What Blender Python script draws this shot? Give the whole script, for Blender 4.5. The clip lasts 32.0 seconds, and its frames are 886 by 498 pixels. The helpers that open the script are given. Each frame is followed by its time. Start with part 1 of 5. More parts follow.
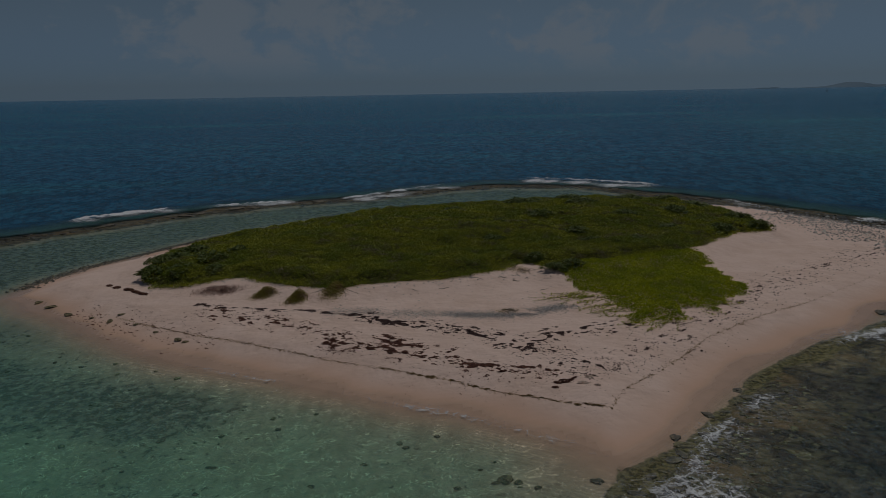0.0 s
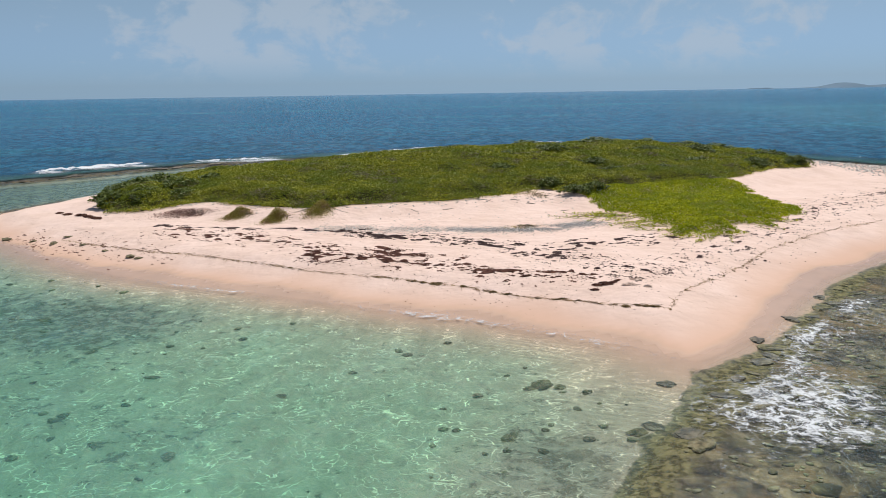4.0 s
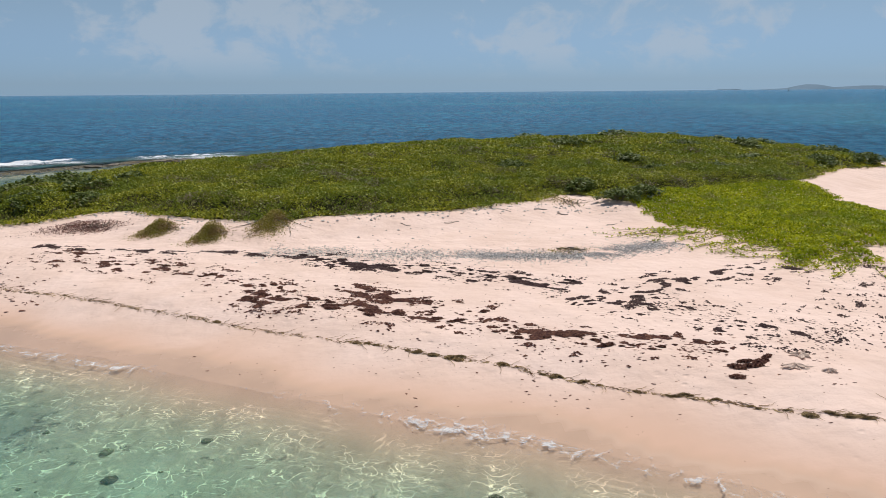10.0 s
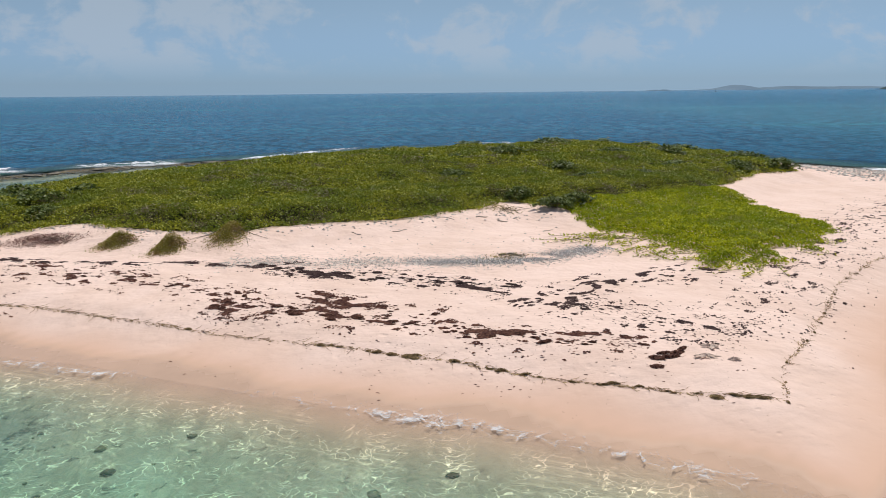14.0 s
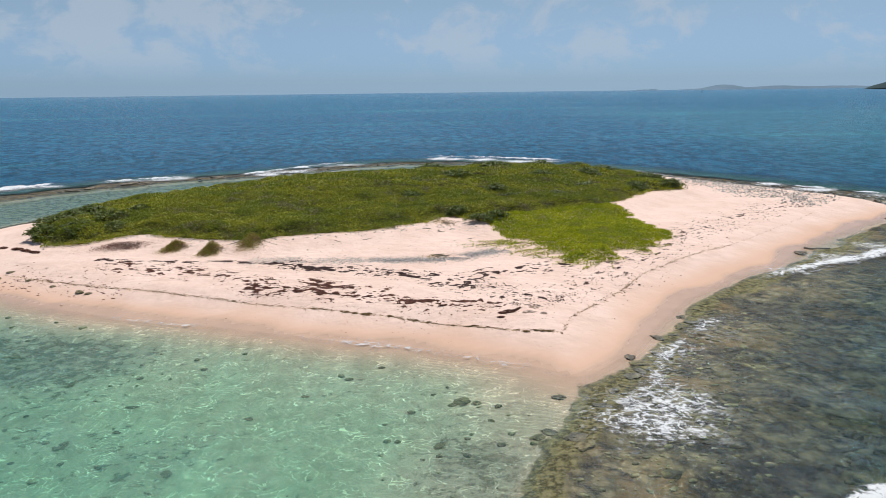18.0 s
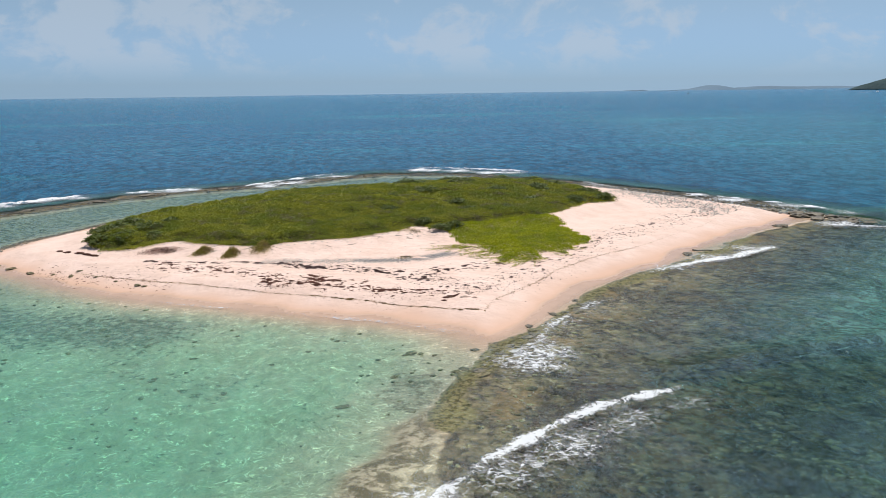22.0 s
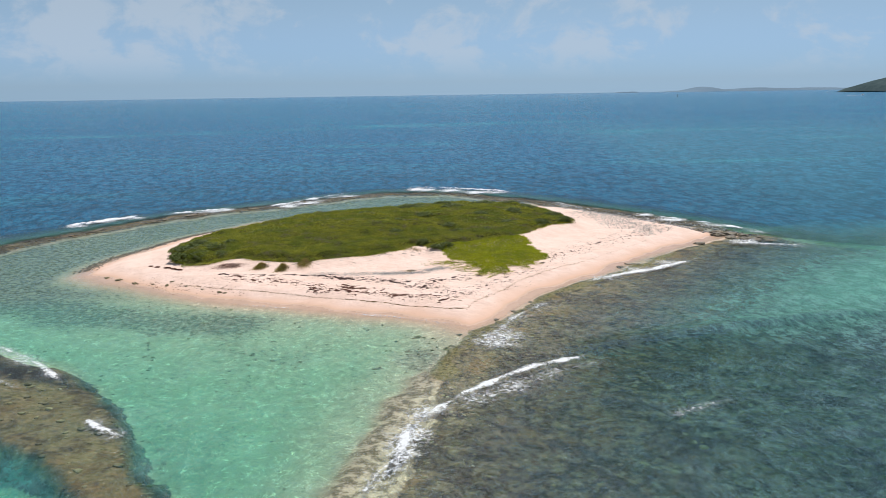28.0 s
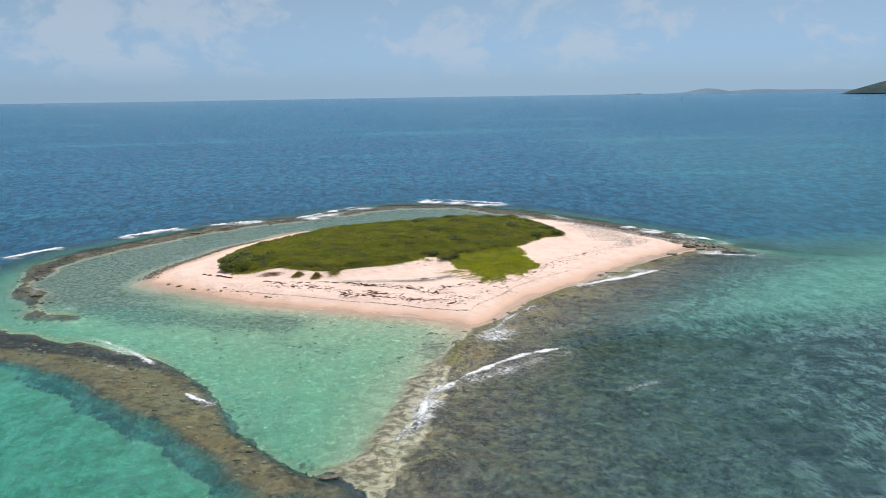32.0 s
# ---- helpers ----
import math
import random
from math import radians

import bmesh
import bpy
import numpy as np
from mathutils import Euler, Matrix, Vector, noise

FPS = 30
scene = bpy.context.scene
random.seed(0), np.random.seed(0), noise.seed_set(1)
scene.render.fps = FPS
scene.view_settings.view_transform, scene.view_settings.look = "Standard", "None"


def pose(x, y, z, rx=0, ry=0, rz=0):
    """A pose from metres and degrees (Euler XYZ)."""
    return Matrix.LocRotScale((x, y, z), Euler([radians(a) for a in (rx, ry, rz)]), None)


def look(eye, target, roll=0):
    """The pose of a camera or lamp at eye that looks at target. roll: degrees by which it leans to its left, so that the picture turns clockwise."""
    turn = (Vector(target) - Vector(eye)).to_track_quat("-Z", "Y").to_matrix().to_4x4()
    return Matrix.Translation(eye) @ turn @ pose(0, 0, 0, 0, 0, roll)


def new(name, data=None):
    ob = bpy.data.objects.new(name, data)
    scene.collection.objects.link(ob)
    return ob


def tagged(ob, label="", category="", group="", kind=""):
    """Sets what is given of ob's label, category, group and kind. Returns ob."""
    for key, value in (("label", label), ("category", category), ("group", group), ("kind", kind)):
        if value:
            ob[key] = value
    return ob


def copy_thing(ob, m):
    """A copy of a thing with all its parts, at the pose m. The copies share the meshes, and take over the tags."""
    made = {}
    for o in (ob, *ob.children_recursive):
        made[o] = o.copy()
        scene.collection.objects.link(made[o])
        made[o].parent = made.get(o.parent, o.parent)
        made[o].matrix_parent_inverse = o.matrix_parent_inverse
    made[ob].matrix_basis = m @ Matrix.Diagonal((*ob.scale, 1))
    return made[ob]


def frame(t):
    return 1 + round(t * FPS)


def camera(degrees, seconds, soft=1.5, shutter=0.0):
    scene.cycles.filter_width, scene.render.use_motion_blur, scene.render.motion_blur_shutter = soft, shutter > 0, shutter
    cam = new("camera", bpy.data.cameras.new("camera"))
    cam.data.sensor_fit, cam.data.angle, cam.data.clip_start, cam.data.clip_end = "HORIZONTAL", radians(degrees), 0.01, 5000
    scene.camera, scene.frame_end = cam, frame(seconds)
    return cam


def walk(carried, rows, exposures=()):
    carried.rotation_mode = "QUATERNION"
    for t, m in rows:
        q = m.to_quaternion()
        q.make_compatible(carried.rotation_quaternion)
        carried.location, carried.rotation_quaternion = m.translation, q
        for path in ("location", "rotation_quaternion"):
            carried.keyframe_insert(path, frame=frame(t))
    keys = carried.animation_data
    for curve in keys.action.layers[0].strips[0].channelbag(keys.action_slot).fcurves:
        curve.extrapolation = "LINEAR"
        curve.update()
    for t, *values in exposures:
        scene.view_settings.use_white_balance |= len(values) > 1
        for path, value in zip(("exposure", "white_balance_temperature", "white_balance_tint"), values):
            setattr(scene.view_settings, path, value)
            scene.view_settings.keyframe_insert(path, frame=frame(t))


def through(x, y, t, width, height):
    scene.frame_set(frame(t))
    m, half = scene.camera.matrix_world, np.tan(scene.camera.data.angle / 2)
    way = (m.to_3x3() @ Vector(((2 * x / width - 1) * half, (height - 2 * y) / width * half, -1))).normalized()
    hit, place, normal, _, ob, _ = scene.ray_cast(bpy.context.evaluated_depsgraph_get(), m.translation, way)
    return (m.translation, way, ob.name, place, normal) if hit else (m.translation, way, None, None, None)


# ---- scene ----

# ---- camera and walk: seconds, x, y, z, heading, tilt, lean ----
PATH = [
    (0, 1.76, -19.36, 12.58, -0.6, -10.62, -1.02), (0.5, 1.72, -19.36, 11.82, -0.67, -10.61, -1.02), (1, 1.67, -18.95, 10.88, -0.73, -10.63, -1.01),
    (1.5, 1.65, -17.88, 9.99, -0.74, -10.6, -0.98), (2, 1.57, -16.21, 9.3, -0.83, -10.62, -0.94), (2.5, 1.47, -15.07, 8.63, -0.92, -10.6, -0.97),
    (3, 1.35, -14.49, 7.97, -1, -10.6, -0.95), (3.5, 1.25, -13.96, 7.44, -1.06, -10.59, -0.92), (5.5, 0.98, -9.63, 6.07, -1.4, -10.56, -0.82),
    (6, 0.89, -8.47, 5.93, -1.53, -10.59, -0.81), (6.5, 0.82, -7.46, 5.83, -1.65, -10.56, -0.76), (7, 0.76, -6.6, 5.79, -1.73, -10.54, -0.73),
    (7.5, 0.69, -5.88, 5.8, -1.85, -10.56, -0.7), (8, 0.56, -5.2, 5.84, -2.05, -10.58, -0.67), (8.5, 0.5, -4.33, 5.83, -2.16, -10.62, -0.67),
    (9, 0.46, -3.25, 5.86, -2.37, -10.63, -0.61), (9.5, 0.37, -2.28, 5.88, -2.75, -10.64, -0.54), (10, 0.31, -1.35, 5.9, -3.15, -10.65, -0.49),
    (10.5, 0.21, -0.53, 5.94, -3.81, -10.65, -0.48), (11, 0.14, 0.1, 5.94, -4.66, -10.63, -0.5), (11.5, 0.08, 0.35, 5.91, -5.64, -10.63, -0.46),
    (12, 0.1, 0.44, 5.88, -6.52, -10.62, -0.39), (12.5, 0.1, 0.52, 5.9, -7.19, -10.62, -0.42), (13, 0, 0, 6, -7.35, -10.63, -0.41),
    (13.5, -0.09, -1.3, 6.18, -7.34, -10.62, -0.48), (14, -0.21, -3.33, 6.5, -7.45, -10.63, -0.59), (14.5, -0.32, -5.31, 6.95, -7.66, -10.65, -0.62),
    (16.5, -0.2, -13.1, 8.43, -7.93, -10.63, -0.76), (17, -0.15, -14.67, 8.73, -7.98, -10.63, -0.75), (17.5, -0.1, -16.18, 9.01, -8.02, -10.66, -0.71),
    (18, -0.05, -17.79, 9.32, -8.08, -10.67, -0.68), (18.5, -0.06, -19.46, 9.61, -8.17, -10.68, -0.71), (19, -0.06, -21.25, 9.93, -8.23, -10.68, -0.72),
    (19.5, -0.08, -23, 10.21, -8.33, -10.68, -0.75), (20, -0.11, -24.78, 10.5, -8.4, -10.66, -0.74), (20.5, -0.18, -26.59, 10.86, -8.49, -10.65, -0.76),
    (21, -0.22, -28.2, 11.23, -8.58, -10.65, -0.72), (21.5, -0.27, -29.89, 11.64, -8.66, -10.65, -0.73), (22, -0.3, -31.46, 12.03, -8.74, -10.65, -0.77),
    (22.5, -0.41, -33.01, 12.42, -8.87, -10.65, -0.8), (23, -0.48, -34.51, 12.84, -8.89, -10.64, -0.82), (23.5, -0.61, -35.97, 13.22, -8.97, -10.64, -0.86),
    (24, -0.78, -37.58, 13.71, -9.04, -10.63, -0.81), (24.5, -1.03, -39.23, 14.13, -9.15, -10.63, -0.82), (25, -1.35, -41.08, 14.55, -9.22, -10.61, -0.82),
    (25.5, -1.65, -42.62, 14.96, -9.29, -10.61, -0.83), (27.5, -3.32, -49.66, 16.78, -9.36, -10.61, -0.89), (28, -3.55, -51.71, 17.3, -9.21, -10.6, -0.83),
    (28.5, -4.09, -53.16, 17.69, -9.27, -10.58, -0.83), (29, -4.53, -55.13, 18.21, -9.27, -10.58, -0.86), (29.5, -4.9, -56.96, 18.7, -9.25, -10.59, -0.88),
    (30, -5, -58.75, 19.06, -9.07, -10.53, -0.84), (30.5, -5.38, -60.63, 19.6, -9.05, -10.53, -0.88), (31, -5.72, -62.53, 20.08, -8.97, -10.52, -0.87),
    (31.5, -5.84, -64.32, 20.62, -8.87, -10.5, -0.87), (32, -6.14, -66.27, 21.23, -8.81, -10.51, -0.89),
]
cam = camera(55.7, 32.0, soft=0.75)
walk(cam, [(t, pose(x, y, z, 90 + tilt, 0, head) @ pose(0, 0, 0, 0, 0, lean)) for t, x, y, z, head, tilt, lean in PATH],
     exposures=[(0.0, -2.32), (0.5, -0.58), (0.9, -0.03), (1.2, 0.0), (6.0, -0.09), (13.0, -0.10), (19.0, 0.03), (25.0, 0.12), (32.0, 0.12)])

# ---- sky, sun ----
SUN_ELEV, SUN_AZ = 66.0, 28.0      # degrees; azimuth from +y towards +x


class Nodes:
    """Short way to write a node tree."""

    def __init__(self, tree):
        self.t = tree
        tree.nodes.clear()

    def add(self, kind, ins=None, **props):
        n = self.t.nodes.new(kind)
        for k, v in props.items():
            if k == "operation":
                n.operation = v
            elif k == "blend_type":
                n.blend_type = v
            elif k == "data_type":
                n.data_type = v
            elif k == "attribute_name":
                n.attribute_name = v
            elif k == "feature":
                n.feature = v
            elif k == "clamp":
                n.clamp = v
        for k, v in (ins or {}).items():
            s = n.inputs[k]
            if hasattr(v, "is_output"):
                self.t.links.new(v, s)
            else:
                s.default_value = v
        return n

    def noise(self, vec, scale, detail=4.0, rough=0.55, dist=0.0):
        n = self.add("ShaderNodeTexNoise", {"Scale": scale, "Detail": detail, "Roughness": rough, "Distortion": dist})
        if vec is not None:
            self.t.links.new(vec, n.inputs["Vector"])
        return n.outputs["Fac"]

    def ramp(self, fac, lo, hi, a=0.0, b=1.0):
        n = self.add("ShaderNodeMapRange", {"Value": fac, "From Min": lo, "From Max": hi, "To Min": a, "To Max": b})
        n.interpolation_type = "SMOOTHSTEP"
        return n.outputs["Result"]

    def mix(self, fac, a, b):
        n = self.add("ShaderNodeMix", data_type="RGBA")
        for sock, v in ((n.inputs[0], fac), (n.inputs[6], a), (n.inputs[7], b)):
            if hasattr(v, "is_output"):
                self.t.links.new(v, sock)
            else:
                sock.default_value = v if isinstance(v, float) else (*v, 1.0)
        return n.outputs[2]

    def math(self, op, a, b=0.0, clamp=False):
        n = self.add("ShaderNodeMath", {0: a, 1: b}, operation=op)
        n.use_clamp = clamp
        return n.outputs[0]

    def attr(self, name):
        return self.add("ShaderNodeAttribute", attribute_name=name).outputs["Fac"]

    def scaled(self, sx, sy, sz):
        c = self.add("ShaderNodeTexCoord")
        m = self.add("ShaderNodeMapping", {"Vector": c.outputs["Object"], "Scale": (sx, sy, sz)})
        return m.outputs["Vector"]

    def surface(self, shader):
        o = self.add("ShaderNodeOutputMaterial")
        self.t.links.new(shader, o.inputs["Surface"])

    def bump(self, height, strength, distance):
        return self.add("ShaderNodeBump", {"Height": height, "Strength": strength, "Distance": distance}).outputs["Normal"]

    def principled(self, color, rough=0.8, normal=None, spec=0.3):
        n = self.add("ShaderNodeBsdfPrincipled", {"Roughness": rough, "Specular IOR Level": spec})
        if hasattr(color, "is_output"):
            self.t.links.new(color, n.inputs["Base Color"])
        else:
            n.inputs["Base Color"].default_value = (*color, 1.0)
        if normal is not None:
            self.t.links.new(normal, n.inputs["Normal"])
        return n.outputs[0]


world = bpy.data.worlds.new("sky")
scene.world = world
world.use_nodes = True
W = Nodes(world.node_tree)
sky = W.add("ShaderNodeTexSky")
sky.sky_type, sky.sun_disc = "NISHITA", False
sky.sun_elevation, sky.sun_rotation = radians(SUN_ELEV), radians(SUN_AZ)
sky.air_density, sky.dust_density, sky.ozone_density, sky.altitude = 1.0, 0.3, 3.0, 0
way = W.add("ShaderNodeTexCoord").outputs["Generated"]
apart = W.add("ShaderNodeSeparateXYZ", {"Vector": way}).outputs
above = W.add("ShaderNodeCombineXYZ", {"X": apart["X"], "Y": apart["Y"], "Z": W.math("MAXIMUM", apart["Z"], 0.012)}).outputs[0]
W.t.links.new(above, sky.inputs["Vector"])
flat = W.add("ShaderNodeMapping", {"Vector": way, "Scale": (9.0, 9.0, 14.0), "Location": (3.1, 0.4, 0.2)}).outputs["Vector"]
aside = apart["X"]
west, east = (W.ramp(W.math("ABSOLUTE", W.math("ADD", aside, o)), 0.05, 0.20, 1.0, 0.0) for o in (0.20, -0.24))
banks = W.math("ADD", W.math("MULTIPLY", W.math("MAXIMUM", west, W.math("MULTIPLY", east, 0.85)), 0.16), -0.10)
puffs = W.ramp(W.math("ADD", W.noise(flat, 1.7, 9.0, 0.60, 0.3), banks), 0.44, 0.60)
height = apart["Z"]
puffs = W.math("MULTIPLY", puffs, W.ramp(height, 0.008, 0.05))
tinted = W.mix(W.ramp(height, 0.0, 0.12), (0.50, 0.75, 1.30), (0.80, 0.84, 0.93))
base = W.add("ShaderNodeMix", data_type="RGBA", blend_type="MULTIPLY")
base.inputs[0].default_value = 1.0
W.t.links.new(sky.outputs[0], base.inputs[6])
W.t.links.new(tinted, base.inputs[7])
cloudy = W.mix(W.math("MULTIPLY", puffs, 0.48), base.outputs[2], (6.0, 6.7, 7.6))
back = W.add("ShaderNodeBackground", {"Color": cloudy, "Strength": 0.08})
out = W.add("ShaderNodeOutputWorld")
W.t.links.new(back.outputs[0], out.inputs["Surface"])

sun = new("sun", bpy.data.lights.new("sun", "SUN"))
sun.data.energy, sun.data.angle, sun.data.color = 4.2, radians(0.53), (1.0, 0.96, 0.89)
az, el = radians(SUN_AZ), radians(SUN_ELEV)
sun_way = Vector((math.sin(az) * math.cos(el), math.cos(az) * math.cos(el), math.sin(el)))
sun.matrix_world = look(sun_way * 300, (0, 0, 0))

# ---- numbers of the plan: outlines in metres ----
SHORE = [(-25.7, 33.5), (-22.4, 30.0), (-19.0, 27.0), (-13.8, 21.8), (-10.3, 19.3), (-5.5, 16.5), (-1.6, 14.4), (2.6, 12.1),
         (5.6, 9.9), (8.2, 7.4), (10.5, 9.5), (12.7, 12.4), (15.0, 16.0), (18.5, 19.2), (23.4, 22.9), (31.5, 30.5),
         (37.5, 35.2), (42.5, 38.6), (44.8, 40.6), (44.0, 46.0), (41.5, 53.0), (38.5, 59.5), (35.5, 66.0), (30.0, 71.5),
         (22.0, 74.0), (12.0, 73.0), (3.0, 70.0), (-4.0, 68.0), (-9.5, 66.0), (-12.0, 62.5), (-18.4, 55.0), (-21.6, 47.8),
         (-24.4, 42.0), (-25.7, 37.0)]
SCRUB = [(-17.4, 34.5), (-15.8, 31.4), (-13.2, 31.0), (-10.0, 32.0), (-8.3, 30.2), (-5.2, 28.7), (-3.7, 28.3), (-0.5, 29.4),
         (2.8, 30.4), (6.0, 31.9), (7.1, 33.6), (8.1, 33.7), (9.6, 31.5), (11.0, 33.0), (14.0, 35.0), (18.8, 37.3), (22.3, 40.7),
         (25.4, 44.4), (28.0, 44.6), (28.8, 47.0), (28.5, 52.0), (27.5, 58.0), (24.5, 62.5), (18.0, 66.5), (9.0, 63.8),
         (0.0, 60.5), (-6.0, 58.0), (-10.3, 52.4), (-13.6, 48.6), (-17.0, 43.4), (-18.1, 39.6)]
VINES = [(10.0, 34.0), (9.9, 30.2), (10.3, 27.4), (11.5, 26.7), (12.2, 25.2), (12.2, 23.4), (11.4, 22.2), (12.6, 21.8), (14.4, 22.8),
         (15.6, 23.9), (17.6, 25.3), (19.0, 26.8), (20.2, 29.2), (19.9, 31.4), (19.6, 34.0), (20.4, 36.8), (19.5, 38.2), (14.0, 36.0)]
REEF_NEAR = [(-36.0, 16.4), (-32.5, 14.6), (-26.2, 9.6), (-20.0, 4.2), (-16.0, -0.4), (-14.5, -5.3), (-12.6, -10.2), (-9.7, -16.5),
             (-6.6, -20.8), (-4.5, -24.0), (-10.0, -23.5), (-14.5, -15.5), (-20.7, -6.9), (-26.5, 0.4), (-32.3, 5.2), (-55.0, 16.0),
             (-60.0, 30.0)]
# everything to the seaward side of the pale ledge that runs from the beach's tip to the near reef
RIGHT_SEA = [(-5.4, -21.3), (-3.2, -15.5), (-1.7, -11.9), (-0.7, -8.9), (0.6, -5.3), (3.0, -2.0), (5.0, 1.4), (6.8, 4.4), (8.6, 7.0), (10.6, 9.7),
             (12.8, 12.8), (17.0, 17.6), (23.4, 22.7), (31.5, 30.3), (42.5, 38.6), (48.0, 41.0), (90.0, 46.0), (140.0, -20.0), (60.0, -120.0), (-2.0, -120.0)]
RING = [(-30.2, 19.3), (-34.1, 20.8), (-37.0, 28.7), (-40.0, 35.6), (-41.0, 45.8), (-38.5, 55.0), (-30.5, 64.5), (-20.7, 75.0),
        (-6.7, 83.5), (9.5, 93.5), (20.5, 91.0), (31.0, 79.0), (37.8, 67.5), (43.5, 55.0), (47.8, 44.5), (49.2, 38.5)]


def signed(px, py, poly, closed=True):
    """Distance from points to an outline, positive inside it."""
    px, py = np.asarray(px, float), np.asarray(py, float)
    best, inside = np.full(px.shape, 1e18), np.zeros(px.shape, bool)
    n = len(poly)
    for i in range(n if closed else n - 1):
        (ax, ay), (bx, by) = poly[i], poly[(i + 1) % n]
        dx, dy = bx - ax, by - ay
        k = np.clip(((px - ax) * dx + (py - ay) * dy) / (dx * dx + dy * dy), 0, 1)
        best = np.minimum(best, (px - ax - k * dx) ** 2 + (py - ay - k * dy) ** 2)
        if abs(dy) > 1e-9:
            inside ^= ((ay > py) != (by > py)) & (px < ax + (py - ay) / dy * dx)
    d = np.sqrt(best)
    return np.where(inside, d, -d) if closed else d


def lattice(ix, iy, seed):
    h = (ix.astype(np.int64) * 374761393 + iy.astype(np.int64) * 668265263 + seed * 1274126177) & 0xFFFFFFFF
    h = ((h ^ (h >> 13)) * 1274126177) & 0xFFFFFFFF
    return ((h ^ (h >> 16)) & 0xFFFF) / 65535.0


def rough(x, y, size, octaves=3, seed=0):
    """Smooth noise from -1 to 1 with forms of the given size in metres."""
    x, y = np.asarray(x, float) / size, np.asarray(y, float) / size
    total, amp, norm = 0.0, 1.0, 0.0
    for o in range(octaves):
        ix, iy = np.floor(x), np.floor(y)
        fx, fy = x - ix, y - iy
        fx, fy = fx * fx * (3 - 2 * fx), fy * fy * (3 - 2 * fy)
        a, b = lattice(ix, iy, seed + o), lattice(ix + 1, iy, seed + o)
        c, d = lattice(ix, iy + 1, seed + o), lattice(ix + 1, iy + 1, seed + o)
        total = total + amp * ((a + (b - a) * fx) * (1 - fy) + (c + (d - c) * fx) * fy)
        norm, amp, x, y = norm + amp, amp * 0.5, x * 2.03 + 7.1, y * 2.03 + 3.7
    return total / norm * 2 - 1


def step(v, lo, hi):
    k = np.clip((v - lo) / (hi - lo), 0, 1)
    return k * k * (3 - 2 * k)


def seaward(x, y):
    """Distance from the pale ledge and the side beach, positive out to sea; and how surely a point lies on that side."""
    d = signed(x, y, RIGHT_SEA[:16], False)
    s = signed(x, y, RIGHT_SEA)
    sure = np.where(y < -21, step(s, -2.5, 2.5 + 0.5 * np.clip(-21 - y, 0, 40)), s > -3)
    return np.where(s > 0, d, -d), sure * (1 - step(x, 38, 62)) + step(s, -6, 22) * step(x, 38, 62)


